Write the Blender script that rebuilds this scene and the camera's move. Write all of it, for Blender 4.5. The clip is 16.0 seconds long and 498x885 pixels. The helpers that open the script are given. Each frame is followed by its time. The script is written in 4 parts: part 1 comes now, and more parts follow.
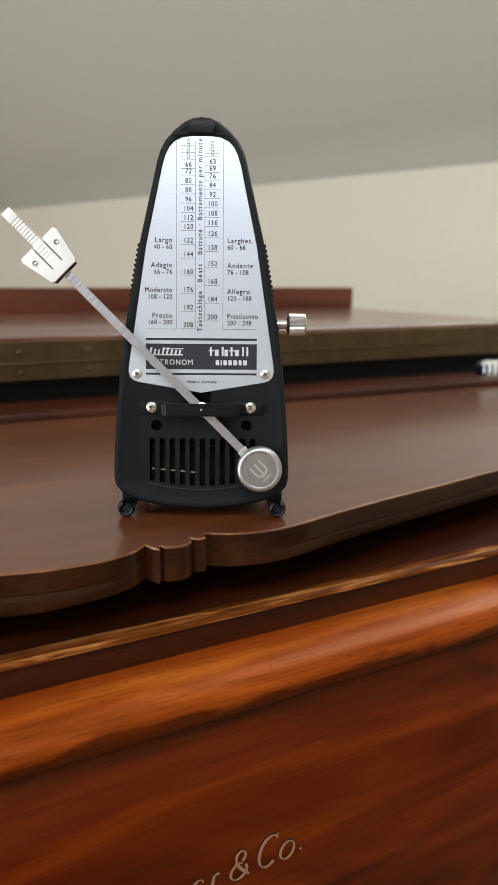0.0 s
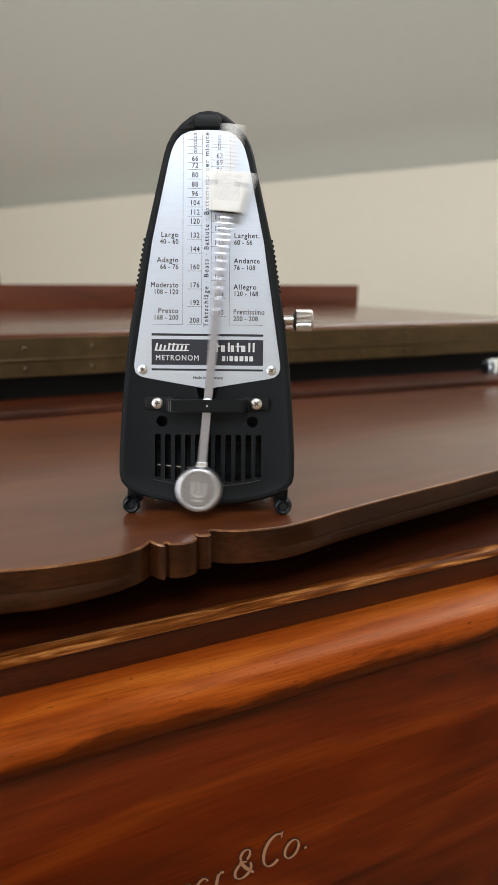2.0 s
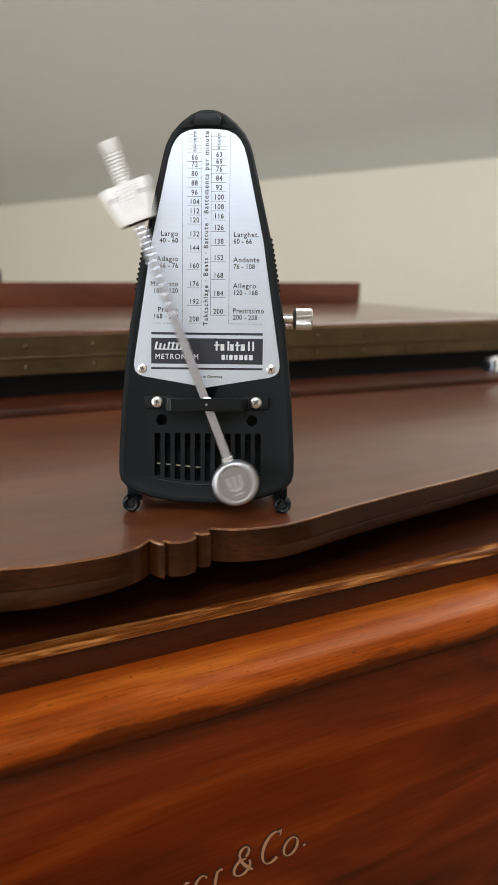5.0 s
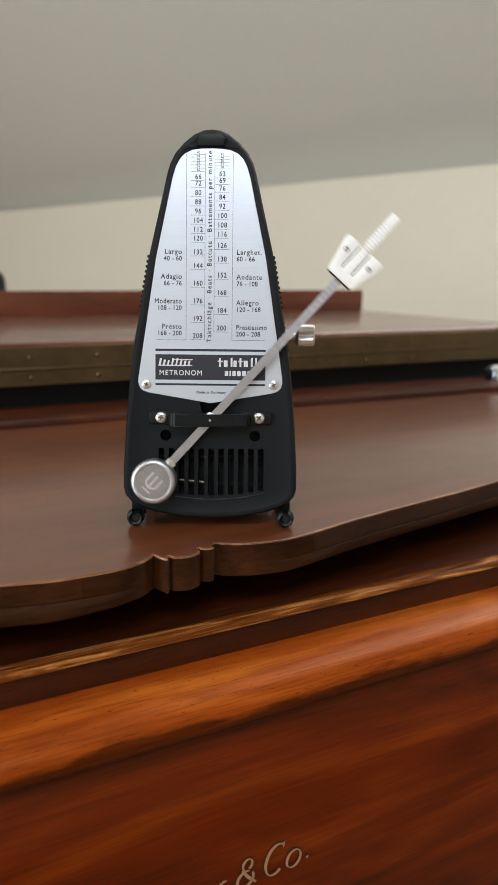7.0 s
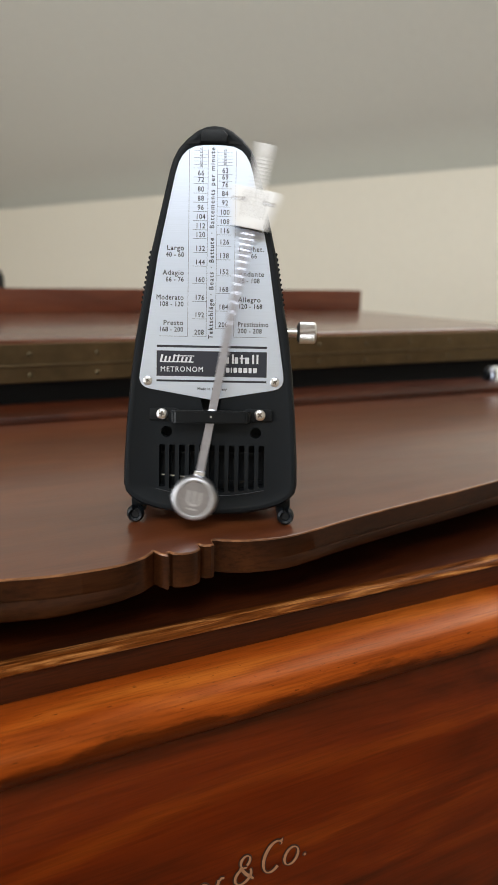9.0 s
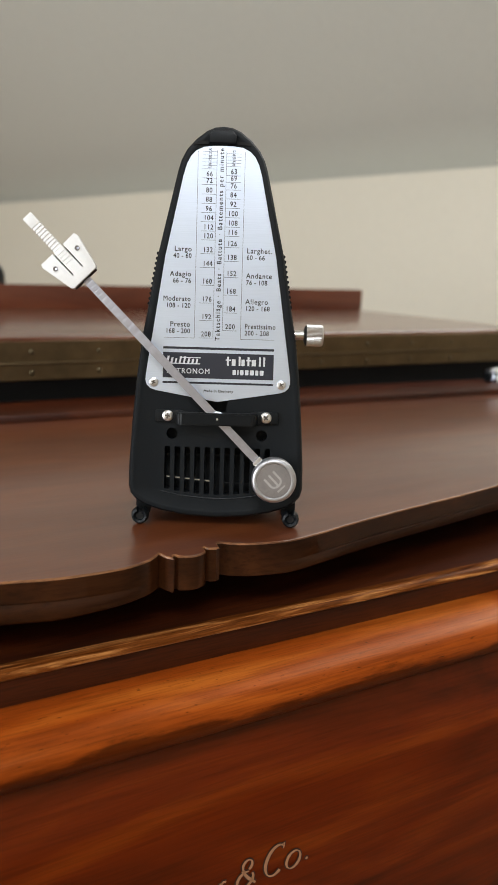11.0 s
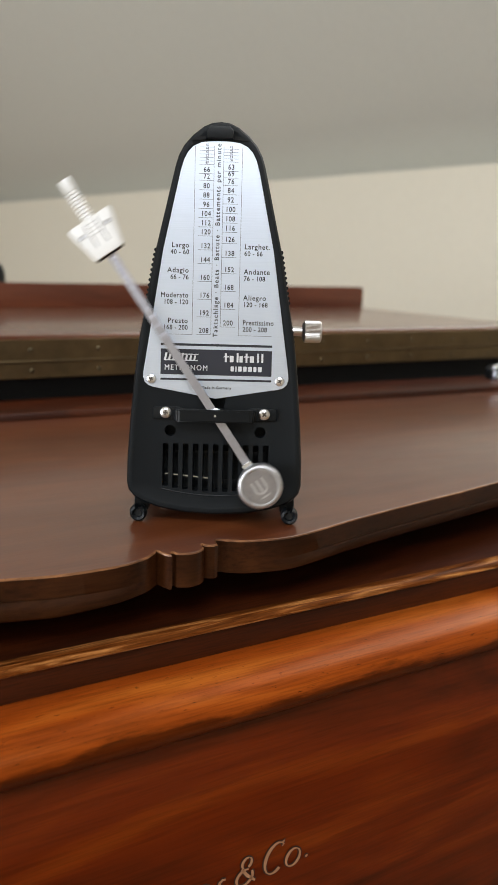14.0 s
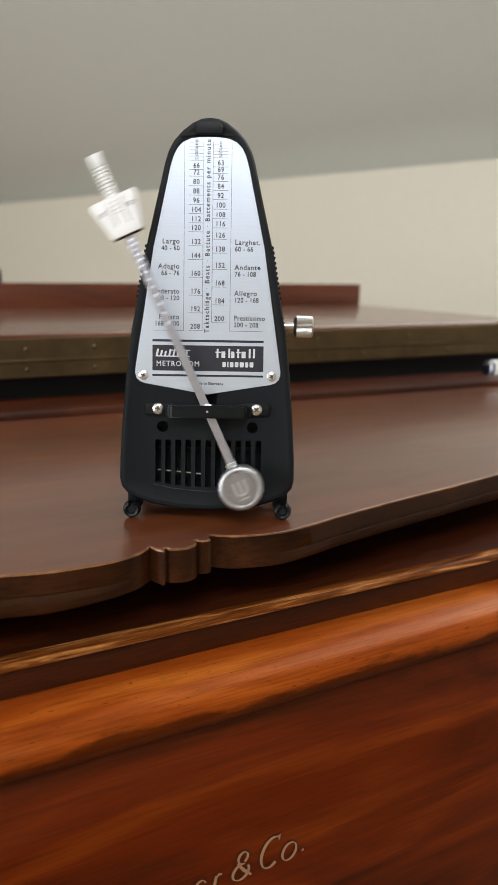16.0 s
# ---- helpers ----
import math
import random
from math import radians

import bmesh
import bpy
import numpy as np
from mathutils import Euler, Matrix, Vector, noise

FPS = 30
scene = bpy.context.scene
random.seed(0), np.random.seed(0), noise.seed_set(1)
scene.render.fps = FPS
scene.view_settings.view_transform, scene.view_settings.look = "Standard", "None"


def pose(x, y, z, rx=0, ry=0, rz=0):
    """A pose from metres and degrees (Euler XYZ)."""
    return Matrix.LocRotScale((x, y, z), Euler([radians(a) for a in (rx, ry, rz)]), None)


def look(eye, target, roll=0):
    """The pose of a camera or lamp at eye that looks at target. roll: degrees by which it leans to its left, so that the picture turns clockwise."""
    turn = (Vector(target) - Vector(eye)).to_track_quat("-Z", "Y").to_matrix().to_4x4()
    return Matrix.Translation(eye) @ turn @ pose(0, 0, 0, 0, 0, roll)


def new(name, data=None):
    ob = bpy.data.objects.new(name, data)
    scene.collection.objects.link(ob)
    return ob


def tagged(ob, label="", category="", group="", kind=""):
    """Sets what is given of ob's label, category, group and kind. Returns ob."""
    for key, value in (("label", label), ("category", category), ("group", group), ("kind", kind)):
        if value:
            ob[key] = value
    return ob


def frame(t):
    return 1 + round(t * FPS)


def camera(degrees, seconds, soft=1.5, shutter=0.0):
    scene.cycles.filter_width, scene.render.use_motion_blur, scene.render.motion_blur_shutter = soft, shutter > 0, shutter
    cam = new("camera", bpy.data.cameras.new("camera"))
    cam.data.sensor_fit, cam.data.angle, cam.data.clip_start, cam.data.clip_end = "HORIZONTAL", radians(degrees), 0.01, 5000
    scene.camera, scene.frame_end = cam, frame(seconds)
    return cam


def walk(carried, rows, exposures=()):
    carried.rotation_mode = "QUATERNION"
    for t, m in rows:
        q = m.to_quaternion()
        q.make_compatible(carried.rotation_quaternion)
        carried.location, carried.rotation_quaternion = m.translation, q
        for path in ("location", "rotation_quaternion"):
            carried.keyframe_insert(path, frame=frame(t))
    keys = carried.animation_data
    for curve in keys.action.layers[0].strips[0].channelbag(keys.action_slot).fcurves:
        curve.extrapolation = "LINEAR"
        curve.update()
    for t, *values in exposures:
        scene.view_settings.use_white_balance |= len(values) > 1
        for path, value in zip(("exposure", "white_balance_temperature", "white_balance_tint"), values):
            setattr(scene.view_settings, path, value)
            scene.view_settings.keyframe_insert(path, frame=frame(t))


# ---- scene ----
cam = camera(38.0, 16.0, soft=1.3, shutter=0.6)
# seconds, eye, yaw, pitch, roll
PATH = [
    (0.0, -0.12290, -0.27126, 0.09608, -28.060, -13.163, 0.501),
    (0.5, -0.12325, -0.26962, 0.09663, -28.065, -13.136, 0.610),
    (1.0, -0.12226, -0.27093, 0.09538, -28.077, -13.223, 0.622),
    (1.5, -0.12225, -0.27179, 0.09600, -27.955, -13.248, 0.473),
    (2.0, -0.12276, -0.26943, 0.09490, -27.728, -13.291, 0.655),
    (2.5, -0.12023, -0.26974, 0.09457, -27.699, -13.616, 0.130),
    (3.0, -0.11970, -0.26801, 0.09243, -27.574, -13.731, -0.006),
    (3.5, -0.12272, -0.26868, 0.09539, -27.579, -13.749, 0.646),
    (4.0, -0.12260, -0.27028, 0.09612, -27.486, -13.539, 0.743),
    (6.5, -0.12060, -0.27014, 0.09469, -27.506, -13.526, 0.452),
    (7.0, -0.12285, -0.27201, 0.10080, -27.283, -13.239, 0.558),
    (7.5, -0.12106, -0.27023, 0.09797, -27.432, -13.199, 0.465),
    (8.0, -0.12371, -0.27003, 0.09842, -27.483, -13.395, 1.005),
    (8.5, -0.12361, -0.27054, 0.09795, -27.525, -13.390, 1.093),
    (9.0, -0.12449, -0.27144, 0.09948, -27.582, -13.214, 1.060),
    (11.5, -0.12718, -0.26794, 0.10140, -27.897, -13.482, 1.769),
    (12.0, -0.12406, -0.26939, 0.10055, -27.788, -13.525, 1.448),
    (12.5, -0.12529, -0.26813, 0.09961, -27.668, -13.727, 1.695),
    (13.0, -0.12504, -0.26880, 0.10002, -27.619, -13.719, 1.797),
    (13.5, -0.12525, -0.26905, 0.09976, -27.647, -13.613, 1.675),
    (14.0, -0.12522, -0.26830, 0.10051, -27.674, -13.577, 1.484),
    (14.5, -0.12539, -0.26890, 0.10047, -27.648, -13.657, 1.595),
    (15.0, -0.12664, -0.26861, 0.10029, -27.776, -13.656, 1.987),
    (15.5, -0.12540, -0.26910, 0.09962, -27.770, -13.682, 1.837),
    (16.0, -0.12252, -0.27042, 0.09913, -27.592, -13.636, 0.905),
]


def aim(x, y, z, yaw, pitch, roll):
    way = Vector((-math.sin(radians(yaw)) * math.cos(radians(pitch)), math.cos(radians(yaw)) * math.cos(radians(pitch)), math.sin(radians(pitch))))
    eye = Vector((x, y, z))
    return look(eye, eye + way, roll)


walk(cam, [(t, aim(*row)) for t, *row in PATH])
cam.data.dof.use_dof = True
cam.data.dof.focus_distance = 0.275
cam.data.dof.aperture_fstop = 18.0

# ---- room plan: u along the low attic wall, v from it into the room ----
U = Vector((0.3352, -0.9421, 0))
V = Vector((-0.9421, -0.3352, 0))
WALL0 = Vector((0.875, 2.30, 0))
FLOOR_Z, KNEE_Z, TOP_Z = -1.02, 0.35, 1.62
U0, U1, V1 = -2.4, 4.8, 4.4


def room(u, v, z):
    p = WALL0 + U * u + V * v
    return (p.x, p.y, z)


# ---- light: daylight from the window behind the camera ----
world = bpy.data.worlds.new("world")
scene.world = world
world.use_nodes = True
wn = world.node_tree.nodes
sky = wn.new("ShaderNodeTexSky")
sky.sky_type, sky.sun_disc, sky.sun_elevation, sky.sun_rotation = "NISHITA", False, radians(38), radians(150)
world.node_tree.links.new(sky.outputs[0], wn["Background"].inputs[0])
wn["Background"].inputs[1].default_value = 0.1
SKY_U, SKY_V, SKY_W, SKY_L = 2.9, 2.75, 1.3, 1.2      # roof window over the camera
SLOPE = math.tan(radians(42))
DORM_U, DORM_V, DORM_W, DORM_L = 1.97, 0.72, 0.50, 0.80      # roof window in the slope beside the piano
WIN_U, WIN_Z, WIN_W, WIN_H = 0.9, 0.55, 2.0, 1.3            # window in the wall beside the piano


def window_light(u, v, z, w, h, power, aim_at, colour):
    lamp = bpy.data.lights.new("window_light", "AREA")
    lamp.shape, lamp.size, lamp.size_y, lamp.energy, lamp.color = "RECTANGLE", w, h, power, colour
    ob = new("window_light", lamp)
    ob.matrix_world = look(room(u, v, z), aim_at)
    return ob


window_light(SKY_U, SKY_V, TOP_Z + 0.02, SKY_W, SKY_L, 45, room(SKY_U, SKY_V, 0), (0.93, 0.97, 1.0))
window_light(WIN_U, V1 + 0.01, WIN_Z, WIN_W, WIN_H, 84, room(WIN_U, 0, WIN_Z), (0.93, 0.97, 1.0))
dorm_z = KNEE_Z + (DORM_V + 0.02) * SLOPE
window_light(DORM_U, DORM_V - 0.012, dorm_z + 0.012, DORM_W, DORM_L / math.cos(radians(42)), 8, room(DORM_U, DORM_V + SLOPE, dorm_z - 1.0), (1.0, 0.97, 0.92))
scene.view_settings.exposure = 0.0


# ---- materials ----
def material(name, colour=(0.8, 0.8, 0.8), rough=0.5, metal=0.0, coat=0.0, coat_rough=0.1, spec=0.5):
    m = bpy.data.materials.new(name)
    m.use_nodes = True
    b = m.node_tree.nodes["Principled BSDF"]
    b.inputs["Base Color"].default_value = (*colour, 1)
    b.inputs["Roughness"].default_value = rough
    b.inputs["Specular IOR Level"].default_value = spec
    b.inputs["Metallic"].default_value = metal
    b.inputs["Coat Weight"].default_value = coat
    b.inputs["Coat Roughness"].default_value = coat_rough
    return m


def nodes_of(m):
    return m.node_tree.nodes, m.node_tree.links, m.node_tree.nodes["Principled BSDF"]


def stretched(m, scale, noise_scale, detail=6.0, rough=0.6, distort=0.0):
    n, l, _ = nodes_of(m)
    co = n.new("ShaderNodeTexCoord")
    mp = n.new("ShaderNodeMapping")
    mp.inputs["Scale"].default_value = scale
    tex = n.new("ShaderNodeTexNoise")
    tex.inputs["Scale"].default_value, tex.inputs["Detail"].default_value = noise_scale, detail
    tex.inputs["Roughness"].default_value, tex.inputs["Distortion"].default_value = rough, distort
    l.new(co.outputs["Object"], mp.inputs["Vector"])
    l.new(mp.outputs["Vector"], tex.inputs["Vector"])
    return tex


def ramp(m, source, stops):
    n, l, _ = nodes_of(m)
    r = n.new("ShaderNodeValToRGB")
    e = r.color_ramp.elements
    while len(e) < len(stops):
        e.new(0.5)
    for el, (p, c) in zip(e, stops):
        el.position, el.color = p, (*c, 1)
    l.new(source, r.inputs[0])
    return r


def mixed(m, a, b, fac, kind="MULTIPLY"):
    n, l, _ = nodes_of(m)
    x = n.new("ShaderNodeMix")
    x.data_type, x.blend_type = "RGBA", kind
    x.inputs[0].default_value = fac
    l.new(a, x.inputs[6])
    l.new(b, x.inputs[7])
    return x.outputs[2]


def bumped(m, source, strength, distance=0.0003):
    n, l, b = nodes_of(m)
    bump = n.new("ShaderNodeBump")
    bump.inputs["Strength"].default_value, bump.inputs["Distance"].default_value = strength, distance
    l.new(source, bump.inputs["Height"])
    l.new(bump.outputs[0], b.inputs["Normal"])


def wood(name, dark, mid, light, rough=0.35, coat=0.5, coat_rough=0.15, pores=0.25, flecks=0.0, spec=0.26, fibre=(9, 260, 260), figure=(2.2, 15, 15)):
    m = material(name, mid, rough, 0, coat, coat_rough, spec)
    n, l, b = nodes_of(m)
    broad = stretched(m, figure, 2.6, 5, 0.55, 1.2)
    fine = stretched(m, fibre, 3.0, 5, 0.65)
    col = ramp(m, broad.outputs["Fac"], [(0.3, dark), (0.52, mid), (0.75, light)])
    grain = ramp(m, fine.outputs["Fac"], [(0.36, (0.45, 0.4, 0.36)), (0.56, (1, 1, 1))])
    shade = mixed(m, col.outputs[0], grain.outputs[0], pores)
    if flecks:
        spots = stretched(m, (120, 520, 520), 2.4, 3, 0.5)
        dots = ramp(m, spots.outputs["Fac"], [(0.66, (1, 1, 1)), (0.73, (0.2, 0.13, 0.09))])
        shade = mixed(m, shade, dots.outputs[0], flecks)
    l.new(shade, b.inputs["Base Color"])
    rr = stretched(m, (3, 9, 9), 5, 4)
    mr = n.new("ShaderNodeMapRange")
    mr.inputs["To Min"].default_value, mr.inputs["To Max"].default_value = rough - 0.07, rough + 0.1
    l.new(rr.outputs["Fac"], mr.inputs["Value"])
    l.new(mr.outputs[0], b.inputs["Roughness"])
    bumped(m, fine.outputs["Fac"], 0.12)
    return m


def speckled(name, colour, rough, scale, amount, bump=0.0, metal=0.0):
    m = material(name, colour, rough, metal)
    n, l, b = nodes_of(m)
    tex = stretched(m, (1, 1, 1), scale, 8, 0.65)
    lo, hi = tuple(c * (1 - amount) for c in colour), tuple(min(1, c * (1 + amount)) for c in colour)
    l.new(ramp(m, tex.outputs["Fac"], [(0.3, lo), (0.7, hi)]).outputs[0], b.inputs["Base Color"])
    if bump:
        bumped(m, tex.outputs["Fac"], bump)
    return m


MAHOGANY_TOP = wood("mahogany_top", (0.094, 0.021, 0.0045), (0.128, 0.032, 0.0075), (0.168, 0.047, 0.0125), 0.42, 1.0, 0.19, 0.3, 0.0, 0.5)
MAHOGANY_TOP.node_tree.nodes["Principled BSDF"].inputs["Coat IOR"].default_value = 1.62      # hard shellac polish
# darker copy of the desk's mahogany, the front edge's shade in its colour
MAHOGANY_EDGE_SHADED = wood("mahogany_edge_shaded", (0.019, 0.0056, 0.0017), (0.040, 0.0122, 0.0034), (0.076, 0.0245, 0.0072), 0.42, 0.20, 0.20, 0.7, 0.0, 0.10)
# wear and the arris highlight together, both put into one pale colour
MAHOGANY_WORN_LIT = wood("mahogany_worn_lit", (0.10, 0.035, 0.012), (0.26, 0.11, 0.042), (0.46, 0.23, 0.10), 0.38, 0.3, 0.2, 0.9, 0.8)
# pale streaks carry the lip's highlight in the colour, besides the rubbing
MAHOGANY_BEAD_LIT = wood("mahogany_bead_lit", (0.045, 0.009, 0.0015), (0.17, 0.048, 0.009), (0.74, 0.33, 0.10), 0.38, 0.0, 0.25, 0.9, 0.6, 0.12, (34, 640, 640), (7, 110, 110))
MAHOGANY_FRONT = wood("mahogany_front", (0.040, 0.0030, 0.0002), (0.114, 0.0114, 0.0006), (0.215, 0.036, 0.0022), 0.45, 0.12, 0.14, 0.5, 0.0, 0.3)
MAHOGANY_RAIL = wood("mahogany_rail", (0.150, 0.020, 0.0016), (0.290, 0.053, 0.0045), (0.45, 0.118, 0.014), 0.36, 0.0, 0.30, 0.65, 0.85, 0.38, (16, 420, 420))
MAHOGANY_DARK = wood("mahogany_dark", (0.028, 0.0052, 0.0008), (0.055, 0.0105, 0.0015), (0.092, 0.020, 0.0034), 0.45, 0.2, 0.25, 0.9, 0.0, 0.26, (24, 420, 420))

for m in (MAHOGANY_FRONT, MAHOGANY_RAIL, MAHOGANY_BEAD_LIT):      # amber shellac colours the gloss
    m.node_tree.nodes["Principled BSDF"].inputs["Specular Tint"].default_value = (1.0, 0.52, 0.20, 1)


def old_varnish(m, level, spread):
    """Darkens the base colour in ragged patches low on the nose of the ledge, below a given height."""
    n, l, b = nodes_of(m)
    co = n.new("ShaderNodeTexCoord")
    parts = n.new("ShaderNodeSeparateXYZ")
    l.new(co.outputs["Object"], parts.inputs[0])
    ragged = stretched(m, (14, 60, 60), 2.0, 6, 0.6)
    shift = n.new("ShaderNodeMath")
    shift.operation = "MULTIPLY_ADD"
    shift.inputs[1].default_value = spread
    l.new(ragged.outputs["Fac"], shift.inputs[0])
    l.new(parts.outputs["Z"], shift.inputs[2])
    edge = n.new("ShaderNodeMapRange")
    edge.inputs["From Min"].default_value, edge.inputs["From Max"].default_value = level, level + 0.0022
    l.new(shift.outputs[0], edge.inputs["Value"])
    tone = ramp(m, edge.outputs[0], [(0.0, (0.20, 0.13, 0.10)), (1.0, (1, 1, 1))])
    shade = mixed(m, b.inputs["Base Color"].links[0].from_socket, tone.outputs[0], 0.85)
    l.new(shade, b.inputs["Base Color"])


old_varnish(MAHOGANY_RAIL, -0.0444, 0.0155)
MAHOGANY_BACK = wood("mahogany_back", (0.075, 0.018, 0.008), (0.115, 0.030, 0.013), (0.16, 0.045, 0.019), 0.4, 0.4, 0.15)
FELT_BLACK = speckled("felt_black", (0.012, 0.012, 0.013), 0.95, 900, 0.4, 0.3)
BRASS_OLD = speckled("brass_old", (0.125, 0.086, 0.043), 0.42, 60, 0.25, 0.03, 0.85)
PAINT_WALL = speckled("paint_wall", (0.728, 0.678, 0.572), 0.85, 60, 0.02, 0.05)
PAINT_CEILING = speckled("paint_ceiling", (0.602, 0.596, 0.545), 0.9, 60, 0.02, 0.04)
CARPET = speckled("carpet", (0.26, 0.16, 0.09), 0.95, 300, 0.2, 0.4)
WHITE_FRAME = speckled("white_frame", (0.78, 0.77, 0.74), 0.45, 40, 0.03)
PLASTIC_BLACK = speckled("plastic_black", (0.0045, 0.0060, 0.0075), 0.46, 1400, 0.15, 0.12)
PLASTIC_DARK = speckled("plastic_dark", (0.005, 0.006, 0.007), 0.36, 1200, 0.15, 0.05)
for m in (PLASTIC_BLACK, PLASTIC_DARK):
    m.node_tree.nodes["Principled BSDF"].inputs["Specular IOR Level"].default_value = 0.19
SLOT_STEEL = speckled("slot_steel", (0.16, 0.14, 0.13), 0.4, 400, 0.1, 0.0, 0.9)
VOID = material("void", (0.003, 0.003, 0.003), 0.9)
PLASTIC_WHITE = speckled("plastic_white", (0.76, 0.75, 0.735), 0.38, 500, 0.03, 0.03)
CHROME = speckled("chrome", (0.76, 0.75, 0.74), 0.28, 700, 0.06, 0.04, 1.0)
NICKEL = speckled("nickel", (0.56, 0.54, 0.52), 0.34, 700, 0.08, 0.04, 1.0)
STEEL = speckled("steel", (0.63, 0.66, 0.76), 0.30, 500, 0.08, 0.05, 1.0)
DRUM_RIM = speckled("drum_rim", (0.50, 0.50, 0.52), 0.42, 600, 0.08, 0.05, 1.0)
DRUM_MARK = speckled("drum_mark", (0.58, 0.57, 0.58), 0.5, 900, 0.08, 0.05, 1.0)
DRUM_FACE = speckled("drum_face", (0.37, 0.355, 0.365), 0.42, 900, 0.08, 0.08, 1.0)
ROD_STEEL = speckled("rod_steel", (0.50, 0.50, 0.56), 0.36, 500, 0.08, 0.05, 1.0)
PRINT = material("print_navy", (0.012, 0.013, 0.022), 0.5)
PLATE_MARK = material("bare_mark", (0.74, 0.75, 0.78), 0.4, 0.6)
BRASS_SCREW = speckled("brass_screw", (0.11, 0.085, 0.048), 0.4, 200, 0.2, 0.0, 0.9)
GILT = speckled("gilt", (0.43, 0.22, 0.12), 0.42, 900, 0.12, 0.0, 0.15)
GILT_EDGE = material("gilt_edge", (0.03, 0.008, 0.003), 0.5)
COIL_WHITE = speckled("coil_white", (0.75, 0.74, 0.70), 0.4, 500, 0.04)


def brushed():
    m = material("brushed_aluminium", (0.78, 0.80, 0.85), 0.36, 0.85)
    n, l, b = nodes_of(m)
    lines = stretched(m, (90, 90, 4500), 1.0, 4, 0.7)
    l.new(ramp(m, lines.outputs["Fac"], [(0.3, (0.68, 0.75, 0.87)), (0.7, (0.74, 0.81, 0.94))]).outputs[0], b.inputs["Base Color"])
    bumped(m, lines.outputs["Fac"], 0.05, 0.00004)
    return m


ALUMINIUM = brushed()


# ---- mesh helpers ----
def part(name, bm, mat, parent=None, label="", smooth=False):
    mesh = bpy.data.meshes.new(name)
    bmesh.ops.recalc_face_normals(bm, faces=bm.faces)
    bm.to_mesh(mesh)
    bm.free()
    mesh.materials.append(mat)
    if smooth:
        mesh.polygons.foreach_set("use_smooth", [True] * len(mesh.polygons))
        mesh.set_sharp_from_angle(angle=radians(35))
    ob = new(name, mesh)
    if parent:
        ob.parent = parent
    if label:
        tagged(ob, label)
    return ob


def box(lo, hi, bevel=0.0, seg=2, bm=None):
    bm = bm or bmesh.new()
    made = bmesh.ops.create_cube(bm, size=1)["verts"]
    for v in made:
        v.co = Vector([lo[k] + (v.co[k] + 0.5) * (hi[k] - lo[k]) for k in range(3)])
    if bevel:
        edges = {e for v in made for e in v.link_edges}
        bmesh.ops.bevel(bm, geom=list(edges), offset=bevel, segments=seg, affect="EDGES", profile=0.6)
    return bm


def moved(bm, m):
    bmesh.ops.transform(bm, matrix=m, verts=bm.verts)
    return bm


def prism(outline, y0, y1, bevel=0.0, seg=2):
    """A slab with the outline (x, z), from y0 to y1."""
    bm = bmesh.new()
    face = bm.faces.new([bm.verts.new((x, y0, z)) for x, z in outline])
    top = bmesh.ops.extrude_face_region(bm, geom=[face])["geom"]
    for v in top:
        if isinstance(v, bmesh.types.BMVert):
            v.co.y = y1
    if bevel:
        rim = [e for e in bm.edges if abs(e.verts[0].co.y - e.verts[1].co.y) < 1e-9]
        bmesh.ops.bevel(bm, geom=rim, offset=bevel, segments=seg, affect="EDGES", profile=0.6)
    return bm


def sweep(profile, x0, x1):
    """A moulding along x with the profile (y, z), closed at its ends."""
    bm = bmesh.new()
    a = [bm.verts.new((x0, y, z)) for y, z in profile]
    b = [bm.verts.new((x1, y, z)) for y, z in profile]
    k = len(profile)
    for i in range(k):
        bm.faces.new((a[i], a[(i + 1) % k], b[(i + 1) % k], b[i]))
    bm.faces.new(a[::-1])
    bm.faces.new(b)
    return bm


def turned(profile, steps=40, axis="Y"):
    """A turned piece: profile of (radius, height) round the axis."""
    bm = bmesh.new()
    rings = []
    for r, h in profile:
        ring = []
        for i in range(steps):
            a = 2 * math.pi * i / steps
            c, s = r * math.cos(a), r * math.sin(a)
            ring.append(bm.verts.new({"Y": (c, h, s), "X": (h, c, s), "Z": (c, s, h)}[axis]))
        rings.append(ring)
    for p, q in zip(rings, rings[1:]):
        for i in range(steps):
            bm.faces.new((p[i], p[(i + 1) % steps], q[(i + 1) % steps], q[i]))
    bm.faces.new(rings[0][::-1])
    bm.faces.new(rings[-1])
    return bm


def tube(points, radius, steps=8, bm=None):
    bm = bm or bmesh.new()
    pts = [Vector(p) for p in points]
    last = None
    for i, p in enumerate(pts):
        way = (pts[min(i + 1, len(pts) - 1)] - pts[max(i - 1, 0)]).normalized()
        side = way.orthogonal().normalized() if last is None else (last - way * last.dot(way)).normalized()
        last = side
        up = way.cross(side)
        ring = [bm.verts.new(p + radius * (math.cos(a) * side + math.sin(a) * up)) for a in [2 * math.pi * k / steps for k in range(steps)]]
        if i:
            for k in range(steps):
                bm.faces.new((old[k], old[(k + 1) % steps], ring[(k + 1) % steps], ring[k]))
        else:
            bm.faces.new(ring[::-1])
        old = ring
    bm.faces.new(old)
    return bm


